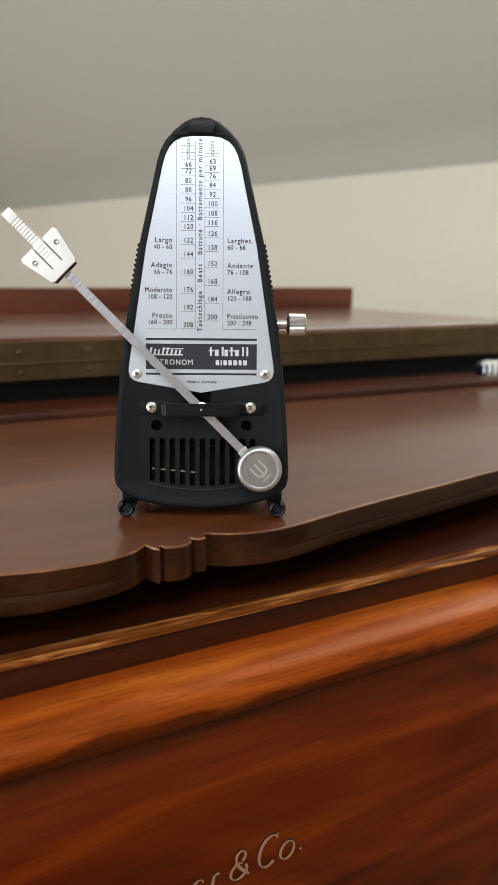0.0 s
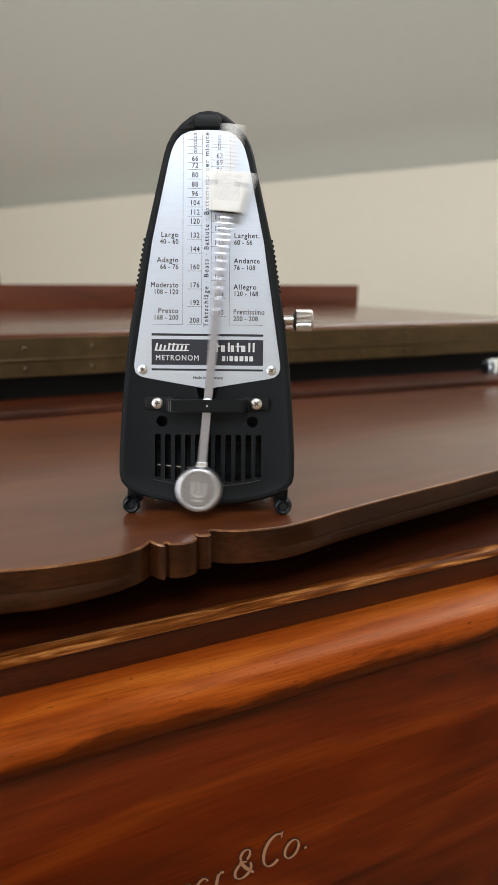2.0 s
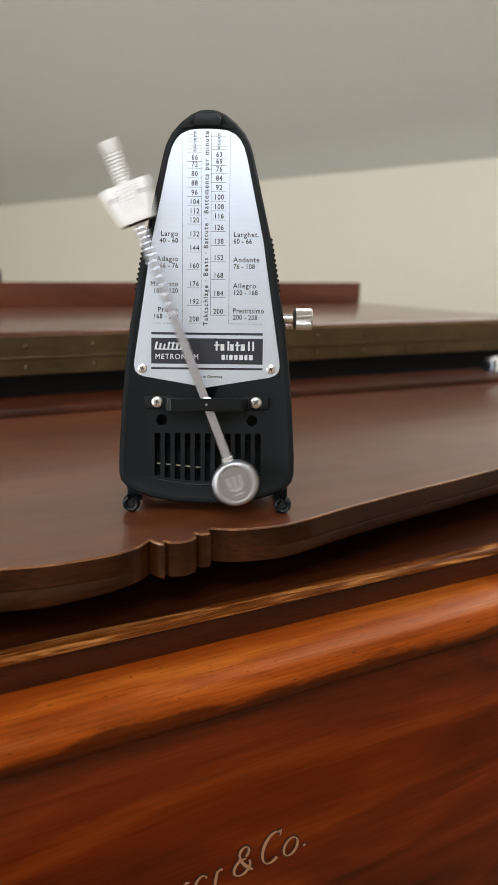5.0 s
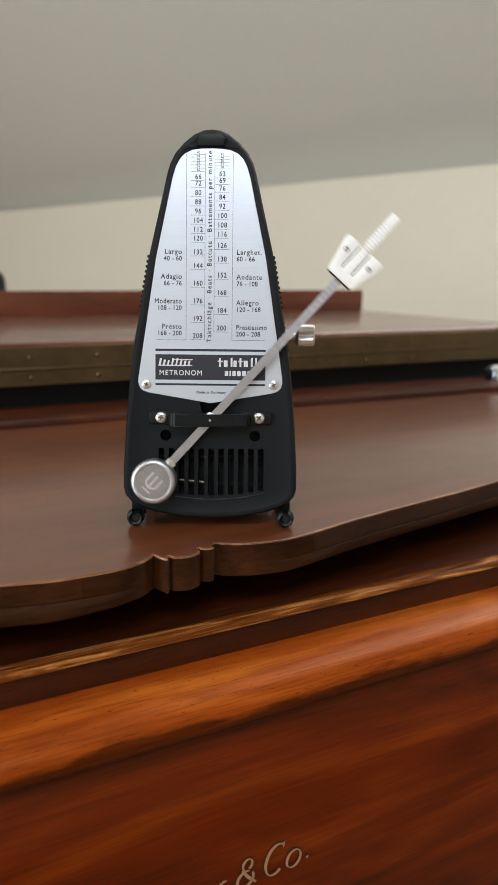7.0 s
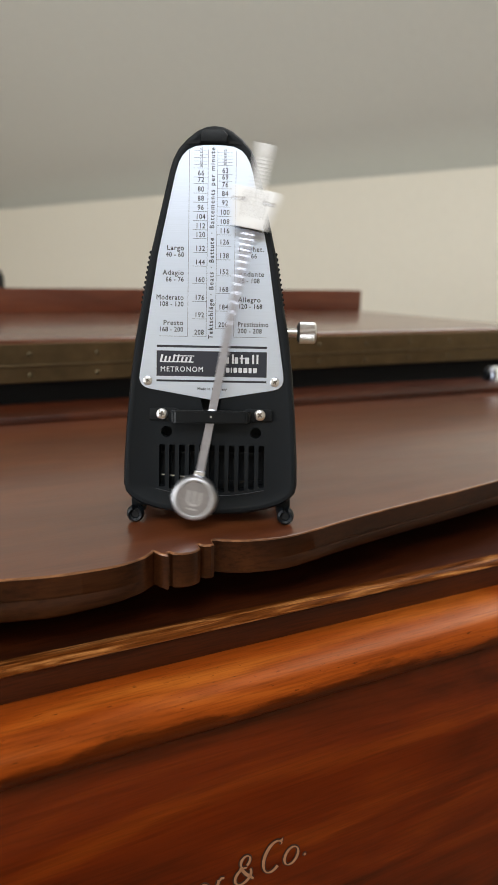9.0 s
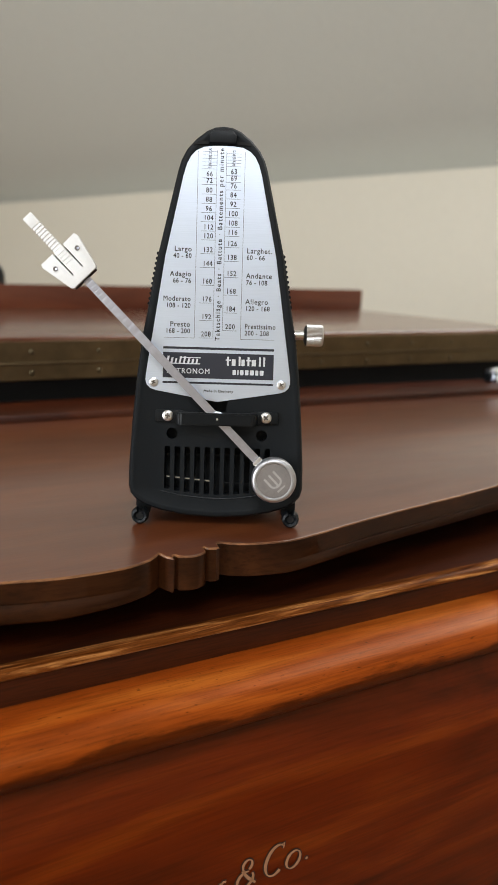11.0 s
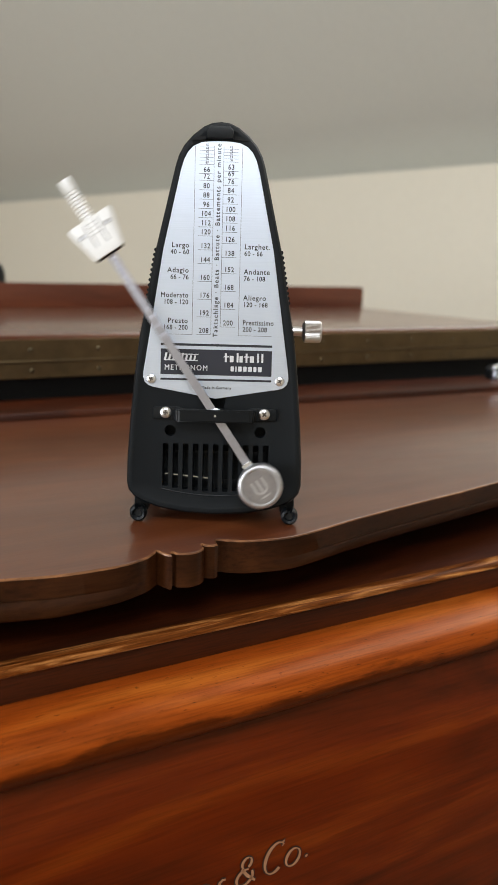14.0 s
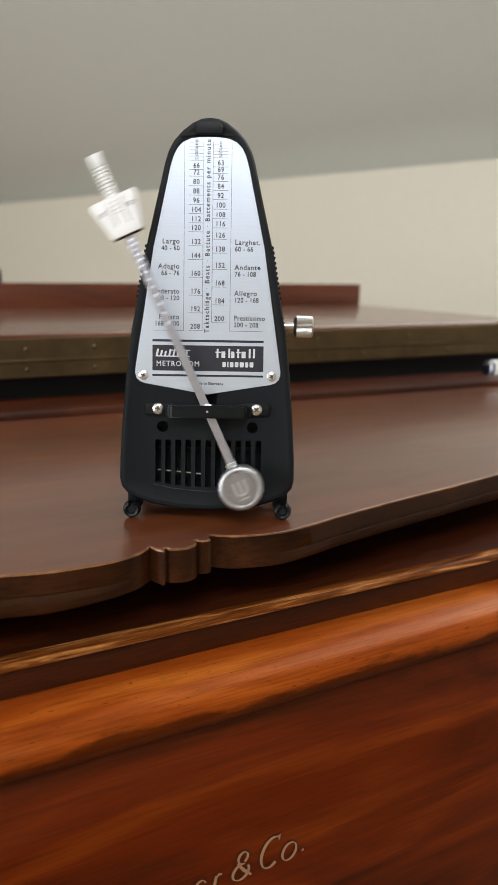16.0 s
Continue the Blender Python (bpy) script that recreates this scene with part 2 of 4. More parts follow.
def lettering(text, size, x, z, y, align="CENTER", spacing=1.0, turn=0.0, squeeze=1.0, depth=0.00004, bold=0.000035):
    """Words in the built-in font, standing in the plane y, facing -y."""
    curve = bpy.data.curves.new("lettering", "FONT")
    curve.body, curve.size, curve.align_x, curve.align_y = text, size, align, "CENTER"
    curve.space_character, curve.extrude, curve.resolution_u, curve.bevel_depth, curve.bevel_resolution = spacing, depth, 3, bold, 0
    ob = bpy.data.objects.new("lettering", curve)
    scene.collection.objects.link(ob)
    mesh = bpy.data.meshes.new_from_object(ob.evaluated_get(bpy.context.evaluated_depsgraph_get()))
    bm = bmesh.new()
    bm.from_mesh(mesh)
    bpy.data.objects.remove(ob)
    bpy.data.curves.remove(curve)
    bpy.data.meshes.remove(mesh)
    return moved(bm, pose(x, y, z, 90, 0, 0) @ pose(0, 0, 0, 0, 0, turn) @ Matrix.Diagonal((squeeze, 1, 1, 1)))


def setting(ob, label="", category="", kind="structure"):
    return tagged(ob, label, category, kind=kind)


def quad_slab(points, thick, mat, name):
    """A flat slab through four points, thickened away from the room."""
    bm = bmesh.new()
    a = [Vector(p) for p in points]
    n = (a[1] - a[0]).cross(a[2] - a[0]).normalized() * thick
    va, vb = [bm.verts.new(p) for p in a], [bm.verts.new(p - n) for p in a]
    bm.faces.new(va)
    bm.faces.new(vb[::-1])
    for i in range(4):
        bm.faces.new((va[i], vb[i], vb[(i + 1) % 4], va[(i + 1) % 4]))
    return part(name, bm, mat)


# ---- the room ----
def plan_box(bm, u0, u1, v0, v1, z0, z1):
    lo = [bm.verts.new(room(u, v, z)) for v in (v0, v1) for u, z in ((u0, z0), (u1, z0), (u1, z1), (u0, z1))]
    for q in ((0, 1, 2, 3), (7, 6, 5, 4), (0, 4, 5, 1), (1, 5, 6, 2), (2, 6, 7, 3), (3, 7, 4, 0)):
        bm.faces.new([lo[k] for k in q])


def slope_box(bm, u0, u1, v0, v1, d0, d1):
    """A slab that follows the roof slope, from d0 to d1 above its face."""
    lo = [bm.verts.new(room(u, v, KNEE_Z + (v + 0.02) * SLOPE + d / math.cos(radians(42)))) for d in (d0, d1) for u, v in ((u0, v0), (u1, v0), (u1, v1), (u0, v1))]
    for q in ((0, 1, 2, 3), (7, 6, 5, 4), (0, 4, 5, 1), (1, 5, 6, 2), (2, 6, 7, 3), (3, 7, 4, 0)):
        bm.faces.new([lo[k] for k in q])


def build_room():
    # floor
    setting(quad_slab([room(U0, 0, FLOOR_Z), room(U1, 0, FLOOR_Z), room(U1, V1, FLOOR_Z), room(U0, V1, FLOOR_Z)][::-1], 0.1, CARPET, "floor"), "plain beige carpet floor of an attic room", "floor")
    # low attic wall that the piano stands near
    setting(quad_slab([room(U0, 0, FLOOR_Z), room(U0, 0, KNEE_Z), room(U1, 0, KNEE_Z), room(U1, 0, FLOOR_Z)], 0.12, PAINT_WALL, "wall_east"), "low attic wall in cream paint", "wall")
    vs = (TOP_Z - KNEE_Z) / SLOPE
    a, b, c, d = DORM_U - DORM_W / 2, DORM_U + DORM_W / 2, DORM_V - DORM_L / 2, DORM_V + DORM_L / 2
    bm = bmesh.new()
    for u0, u1, v0, v1 in ((U0, a, -0.02, vs), (b, U1, -0.02, vs), (a, b, -0.02, c), (a, b, d, vs)):
        slope_box(bm, u0, u1, v0, v1, 0.0, 0.1)
    setting(part("ceiling_slope", bm, PAINT_CEILING), "sloping attic ceiling in grey-white paint", "ceiling")
    window = tagged(new("window_3"), "white-framed roof window in the sloping ceiling", "window", kind="structure")
    for u0, u1, v0, v1 in ((a, b, c, c + 0.04), (a, b, d - 0.04, d), (a, a + 0.04, c + 0.04, d - 0.04), (b - 0.04, b, c + 0.04, d - 0.04)):
        bm = bmesh.new()
        slope_box(bm, u0, u1, v0, v1, 0.04, 0.08)
        part("frame_bar", bm, WHITE_FRAME, window)
    # flat ceiling, four slabs round the roof window
    a, b, c, d = SKY_U - SKY_W / 2, SKY_U + SKY_W / 2, SKY_V - SKY_L / 2, SKY_V + SKY_L / 2
    bm = bmesh.new()
    for u0, u1, v0, v1 in ((U0, a, vs, V1), (b, U1, vs, V1), (a, b, vs, c), (a, b, d, V1)):
        plan_box(bm, u0, u1, v0, v1, TOP_Z, TOP_Z + 0.14)
    setting(part("ceiling", bm, PAINT_CEILING), "flat painted ceiling with a roof window", "ceiling")
    window = tagged(new("window_1"), "white-framed roof window in the flat ceiling", "window", kind="structure")
    for u0, u1, v0, v1 in ((a, b, c, c + 0.04), (a, b, d - 0.04, d), (a, a + 0.04, c + 0.04, d - 0.04), (b - 0.04, b, c + 0.04, d - 0.04)):
        bm = bmesh.new()
        plan_box(bm, u0, u1, v0, v1, TOP_Z + 0.04, TOP_Z + 0.1)
        part("frame_bar", bm, WHITE_FRAME, window)
    for name, u, flip in (("wall_north", U0, 1), ("wall_south", U1, 0)):
        pts = [room(u, 0, FLOOR_Z), room(u, V1, FLOOR_Z), room(u, V1, TOP_Z), room(u, 0, TOP_Z)]
        setting(quad_slab(pts[::-1] if flip else pts, 0.12, PAINT_WALL, name), "end wall in cream paint", "wall")
    # wall beside the piano, four slabs round its window
    a, b, c, d = WIN_U - WIN_W / 2, WIN_U + WIN_W / 2, WIN_Z - WIN_H / 2, WIN_Z + WIN_H / 2
    bm = bmesh.new()
    for u0, u1, z0, z1 in ((U0, a, FLOOR_Z, TOP_Z), (b, U1, FLOOR_Z, TOP_Z), (a, b, FLOOR_Z, c), (a, b, d, TOP_Z)):
        plan_box(bm, u0, u1, V1, V1 + 0.15, z0, z1)
    setting(part("wall_west", bm, PAINT_WALL), "cream painted wall with a wide window", "wall")
    window = tagged(new("window_2"), "white-framed window in the cream wall", "window", kind="structure")
    for u0, u1, z0, z1 in ((a, b, c, c + 0.05), (a, b, d - 0.05, d), (a, a + 0.05, c + 0.05, d - 0.05), (b - 0.05, b, c + 0.05, d - 0.05), (WIN_U - 0.03, WIN_U + 0.03, c + 0.05, d - 0.05)):
        bm = bmesh.new()
        plan_box(bm, u0, u1, V1 + 0.05, V1 + 0.11, z0, z1)
        part("frame_bar", bm, WHITE_FRAME, window)


# ---- the piano ----
X0, X1 = -0.72, 0.475       # the piano's two ends
MID = (X0 + X1) / 2
HINGE_Y, LID_TOP, LID_SEAM, LID_LOW = 0.25, 0.0515, 0.0335, 0.0205
DESK_T = 0.0138


def smooth_curve(points, steps):
    """A Catmull-Rom line through the points."""
    out = []
    p = [points[0], *points, points[-1]]
    for i in range(1, len(p) - 2):
        for k in range(steps):
            t = k / steps
            out.append(tuple(0.5 * (2 * b + (c - a) * t + (2 * a - 5 * b + 4 * c - d) * t * t + (3 * b - a - 3 * c + d) * t**3) for a, b, c, d in zip(p[i - 1], p[i], p[i + 1], p[i + 2])))
    return out + [points[-1]]


def desk_front():
    """The cut front edge of the music desk, from the middle to its end: a long bow, a notched ornament, a second bow."""
    left = smooth_curve([(MID, -0.0325), (-0.108, -0.0358), (-0.092, -0.0395), (-0.078, -0.0427), (-0.066, -0.0436), (-0.055, -0.0433), (-0.046, -0.0406), (-0.0402, -0.0362)], 8)
    notch = [(-0.0400, -0.0352), (-0.0397, -0.0356), (-0.0390, -0.0384), (-0.0376, -0.0410), (-0.0364, -0.0419), (-0.0359, -0.0396), (-0.0354, -0.0391), (-0.0348, -0.0392), (-0.0344, -0.0408)]
    bead = smooth_curve([(-0.0336, -0.0414), (-0.0308, -0.0426), (-0.0275, -0.0427), (-0.0245, -0.0415), (-0.0229, -0.0396)], 4)
    step = [(-0.0226, -0.0364), (-0.0222, -0.0362), (-0.0218, -0.0374), (-0.0206, -0.0386), (-0.0184, -0.0393), (-0.0168, -0.0386), (-0.0163, -0.0352), (-0.0158, -0.0344), (-0.0148, -0.0343), (-0.0138, -0.0348)]
    right = smooth_curve([(-0.0122, -0.0364), (-0.006, -0.0398), (0.002, -0.0420), (0.012, -0.0433), (0.025, -0.0414), (0.045, -0.0368), (0.077, -0.0309), (0.115, -0.0248), (0.152, -0.0184), (0.21, -0.010), (0.29, -0.006), (0.36, -0.012), (0.405, -0.020)], 6)
    return left + notch + bead + step + right


def build_desk():
    half = desk_front()
    line = [(2 * MID - x, y) for x, y in half[::-1][:-1]] + half
    back = HINGE_Y - 0.004
    desk = tagged(new("music_desk"), "folded-down dark brown mahogany music desk with a scalloped front edge", "music desk")
    # edge profile: inward shift and height, from the top surface down; the lower moulding dies out at the notched ornament
    def fade(x):
        x = max(x, 2 * MID - x)
        return min(1.0, max(0.0, (-0.046 - x) / 0.03, (x - 0.004) / 0.03))

    def swell(x):
        x = max(x, 2 * MID - x)
        return 0.0019 * min(1.0, max(0.0, (-0.05 - x) / 0.03))

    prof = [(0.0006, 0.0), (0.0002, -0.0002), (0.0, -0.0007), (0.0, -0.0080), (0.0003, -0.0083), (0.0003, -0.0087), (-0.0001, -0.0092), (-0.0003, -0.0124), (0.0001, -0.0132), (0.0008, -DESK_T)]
    bm = bmesh.new()
    n = len(line)
    normals = []
    for i in range(n):
        a, b = Vector(line[max(i - 1, 0)]), Vector(line[min(i + 1, n - 1)])
        d = (b - a).normalized()
        normals.append(Vector((-d.y, d.x)))
    rings = []
    for s, z in prof:
        row = []
        for i, (x, y) in enumerate(line):
            k = s * fade(x) if -DESK_T < z < -0.002 else s
            drop = swell(x) * min(1.0, max(0.0, (-0.0085 - z) / 0.004))
            row.append(bm.verts.new((x + normals[i].x * k, y + normals[i].y * k, z - drop)))
        rings.append(row)
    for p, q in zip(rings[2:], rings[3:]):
        for i in range(n - 1):
            bm.faces.new((p[i], p[i + 1], q[i + 1], q[i]))
    # separate strip whose pale colour holds the arris wear and its highlight
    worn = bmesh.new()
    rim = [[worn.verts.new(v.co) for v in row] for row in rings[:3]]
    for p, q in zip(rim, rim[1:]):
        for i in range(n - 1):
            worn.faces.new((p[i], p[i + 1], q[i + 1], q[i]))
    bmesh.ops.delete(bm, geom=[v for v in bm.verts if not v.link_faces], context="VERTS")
    part("worn_lit_arris", worn, MAHOGANY_WORN_LIT, desk, "pale rubbed line along the upper edge, with its highlight in the colour", smooth=True)
    part("front_edge", bm, MAHOGANY_EDGE_SHADED, desk, "moulded scalloped edge worn along its upper arris, its shade put into the colour", smooth=True)
    bm = bmesh.new()
    for s, z in (prof[0], prof[-1]):
        front = [bm.verts.new((line[i][0] + normals[i].x * s, line[i][1] + normals[i].y * s, z)) for i in range(n)]
        rear = [bm.verts.new((v.co.x, back, z)) for v in front]
        for i in range(n - 1):
            bm.faces.new((front[i], front[i + 1], rear[i + 1], rear[i]))
    part("desk_board", bm, MAHOGANY_TOP, desk)
    return desk


def build_piano():
    piano = tagged(new("piano"), "old red-brown mahogany piano with moulded rails and gilt name", "piano")
    # rail below the desk: flat top, rounded lip, short upright face
    lip = [(0.23, -0.030), (-0.030, -0.030), (-0.0385, -0.0296), (-0.0415, -0.0290), (-0.0430, -0.0296), (-0.0440, -0.0310), (-0.0440, -0.0330), (-0.0436, -0.046), (0.23, -0.046)]
    # dark wood here paints in the shade under the desk and lip
    part("upper_rail", sweep(lip, X0, X1), MAHOGANY_DARK, piano, "rail under the desk, with the desk's shade put into its dark wood", smooth=True)
    # bead split from the rail so its colour can hold the lip's highlight
    bead = [(-0.0385, -0.0294), (-0.0412, -0.0288), (-0.0432, -0.0287), (-0.0449, -0.0292), (-0.0459, -0.0301), (-0.0461, -0.0312), (-0.0453, -0.0319), (-0.0430, -0.0321), (-0.0400, -0.0318)]
    part("rail_bead", sweep(bead, X0, X1), MAHOGANY_BEAD_LIT, piano, "rubbed bead along the rail, its highlight put into the lighter colour", smooth=True)
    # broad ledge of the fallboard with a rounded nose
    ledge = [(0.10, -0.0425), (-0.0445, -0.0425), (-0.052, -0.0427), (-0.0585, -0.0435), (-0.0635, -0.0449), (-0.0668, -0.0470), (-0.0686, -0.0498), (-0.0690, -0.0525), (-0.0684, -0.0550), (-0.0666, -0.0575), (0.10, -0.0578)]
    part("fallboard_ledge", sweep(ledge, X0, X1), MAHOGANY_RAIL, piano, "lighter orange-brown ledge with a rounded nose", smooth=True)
    panel = [(-0.045, -0.0580), (-0.0590, -0.0580), (-0.0612, -0.0630), (-0.0645, -0.0710), (-0.0678, -0.0830), (-0.0703, -0.10), (-0.0720, -0.14), (-0.0730, -0.20), (-0.045, -0.20)]
    board = part("fallboard", sweep(panel, X0, X1), MAHOGANY_FRONT, piano, "dark red polished board with gilt lettering", smooth=True)
    part("case_body", box((X0, -0.04, FLOOR_Z), (X1, 0.62, -0.2)), MAHOGANY_DARK, piano)
    part("case_core", box((X0, -0.02, -0.2), (X1, 0.62, -0.0583)), MAHOGANY_DARK, piano)
    part("case_back", box((X0, HINGE_Y + 0.02, -0.046), (X1, 0.62, LID_LOW - 0.001)), FELT_BLACK, piano, "black felt strip in the gap under the lid")
    part("desk_bed", box((X0, 0.03, -0.0300), (X1, HINGE_Y + 0.018, -DESK_T - 0.0005)), MAHOGANY_DARK, piano)
    # low batten that the folded desk is hinged on, with a rounded nose
    nose = [(0.0, 0.0003), (0.0, 0.0036), (0.0006, 0.0046), (0.0018, 0.0050), (0.052, 0.0050), (0.052, 0.0003)]
    part("desk_batten", moved(sweep(nose, X0 + 0.02, X1 - 0.01), pose(0, 0.2060, 0, 0, 0, -2.2)), MAHOGANY_DARK, piano, "red-brown batten at the rear of the desk", smooth=True)
    # two lid halves folded on one another, with the long brass hinge at their edge
    for name, z0, z1 in (("lid_lower", LID_LOW, LID_SEAM - 0.0008), ("lid_upper", LID_SEAM, LID_TOP)):
        half = part(name, box((X0, HINGE_Y, z0), (X1, 0.635, z1), 0.0022, 3), MAHOGANY_TOP, piano, smooth=True)
        top = z1 - (0.0032 if name == "lid_upper" else 0.0004)
        leaf = part("hinge_leaf", box((X0 + 0.01, HINGE_Y - 0.0011, z0 + 0.0006), (X1 - 0.012, HINGE_Y + 0.001, top), 0.0003, 1), BRASS_OLD, half, "tarnished brass leaf of the long hinge")
        row = z0 + (0.0075 if name == "lid_upper" else 0.006)
        first = None
        for k in range(24):
            x = -0.0272 - 0.0482 * 14 + 0.0482 * k
            if not X0 + 0.02 < x < X1 - 0.02:
                continue
            bm = turned([(0.0019, 0.0), (0.0018, -0.0003), (0.0013, -0.0007), (0.0004, -0.0009)], 12)
            if first is None:
                first = part("hinge_screw", bm, BRASS_SCREW, piano, smooth=True)
                first.location = (x, HINGE_Y - 0.0011, row)
            else:
                bm.free()
                ob = new("hinge_screw", first.data)
                ob.parent, ob.location = piano, (x, HINGE_Y - 0.0011, row)
    knuckle = bmesh.new()
    tube([(X0 + 0.01, HINGE_Y - 0.0012, LID_SEAM - 0.0004), (X1 - 0.012, HINGE_Y - 0.0012, LID_SEAM - 0.0004)], 0.0011, 8, knuckle)
    part("hinge_knuckle", knuckle, BRASS_OLD, piano, smooth=True)
    part("back_rail", box((X0, 0.555, LID_TOP + 0.0002), (0.4765, 0.575, 0.0785), 0.0008, 2), MAHOGANY_BACK, piano, "upright red-brown board along the rear of the lid", smooth=True)
    # gilt name: plain calligraphic strokes where the name stands
    name_strokes(board)


def stroke(points, wide, board, rise=0.0, name="name_stroke"):
    """A flat pen stroke in the fallboard's face: points of (x, z, width share)."""
    pts = [Vector((x, z)) for x, z, _ in points]
    for mat, grow, lift in ((GILT_EDGE, 0.0005, 0.00025), (GILT, 0.0, 0.0005)):
        bm = bmesh.new()
        rows = []
        for i, p in enumerate(pts):
            d = (pts[min(i + 1, len(pts) - 1)] - pts[max(i - 1, 0)]).normalized()
            w = wide * points[i][2] / 2 + grow
            a, b = p + Vector((-d.y, d.x)) * w, p - Vector((-d.y, d.x)) * w
            rows.append([bm.verts.new((q.x, panel_y(q.y) - lift, q.y)) for q in (a, b)])
        for r, s in zip(rows, rows[1:]):
            bm.faces.new((*r, *s[::-1]))
        part(name if mat is GILT else "stroke_outline", bm, mat, board)


def panel_y(z):
    knots = [(-0.20, -0.0730), (-0.14, -0.0720), (-0.10, -0.0703), (-0.0830, -0.0678), (-0.0580, -0.0590)]
    return float(np.interp(z, [k[0] for k in knots], [k[1] for k in knots]))


def ring(cx, cz, rx, rz, a0, a1, lean, steps=26, thin=0.25):
    out = []
    for k in range(steps + 1):
        a = radians(a0 + (a1 - a0) * k / steps)
        x, z = rx * math.cos(a), rz * math.sin(a)
        out.append((cx + x + lean * z, cz + z, thin + (1 - thin) * abs(math.cos(a + 0.5))))
    return out


def name_strokes(board):
    base = -0.1235
    stroke(ring(-0.0062, base + 0.0068, 0.0042, 0.0062, 48, 312, 0.22), 0.0015, board)
    stroke([(-0.0040, base + 0.0126, 0.4), (-0.0024, base + 0.0132, 0.8), (-0.0030, base + 0.0108, 0.3)], 0.0011, board)
    stroke(ring(0.0017, base + 0.0042, 0.0030, 0.0036, 0, 360, 0.2), 0.0013, board)
    stroke(ring(0.0078, base + 0.0024, 0.0003, 0.0003, 0, 360, 0, 10, 1.0), 0.0006, board)
    stroke(ring(-0.0182, base + 0.0094, 0.0019, 0.0022, -60, 250, 0.2), 0.0012, board)
    stroke(ring(-0.0192, base + 0.0036, 0.0033, 0.0032, 70, 400, 0.2), 0.0013, board)
    stroke([(-0.0205, base + 0.0076, 0.6), (-0.0180, base + 0.0040, 1.0), (-0.0148, base + 0.0008, 0.6)], 0.0013, board)
    # the rest of the name runs on as a worn band of short strokes
    for k in range(10):
        x = -0.0292 - 0.0066 * k
        if k % 3 == 1:
            stroke(ring(x, base + 0.0034, 0.0023, 0.0032, 30, 330, 0.2), 0.0012, board)
        else:
            stroke([(x - 0.0012, base + 0.0002, 0.8), (x - 0.0006, base + 0.0034, 1.0), (x, base + 0.0062, 0.8)], 0.0013, board)
            stroke([(x - 0.0004, base + 0.0048, 0.4), (x + 0.0010, base + 0.0064, 0.9), (x + 0.0022, base + 0.0060, 0.7)], 0.0012, board)


# ---- the metronome ----
YAW, LEAN = -27.6, 8.54
FACE = pose(0, -0.022, 0, -LEAN, 0, 0)      # the leaning front's own space
MM = 0.001
PIVOT = (0.0003, -0.0030, 0.0441)
OUTLINE = [(0, 3.9), (12, 4.6), (22, 6.4), (28.6, 8.6), (31.8, 10.6), (34.1, 13.2), (34.9, 16.5), (34.8, 25), (33.8, 42), (32.2, 60), (30.4, 75), (27.7, 90), (24.85, 107), (21.0, 124), (17.4, 140), (16.2, 144), (14.2, 147.8), (10.8, 151.6), (6.8, 154.7), (3.4, 156.2), (0, 156.6)]


def mirrored(half):
    """A closed outline from its right half, bottom to top."""
    return half + [(-x, z) for x, z in half[::-1] if x > 0]


def inset(points, d):
    """The outline moved inwards by d."""
    out, n = [], len(points)
    for i in range(n):
        a, b, c = Vector(points[i - 1]), Vector(points[i]), Vector(points[(i + 1) % n])
        n1, n2 = (b - a).normalized(), (c - b).normalized()
        t = (n1 + n2).normalized()
        out.append((b.x - t.y * d, b.y + t.x * d))
    return out


def cut_slot(x, z0, z1, w):
    """A square-ended slot with slightly eased corners."""
    r, e = w / 2, 0.3
    return [(x + r, z0 + e), (x + r, z1 - e), (x + r - e, z1), (x - r + e, z1), (x - r, z1 - e), (x - r, z0 + e), (x - r + e, z0), (x + r - e, z0)]


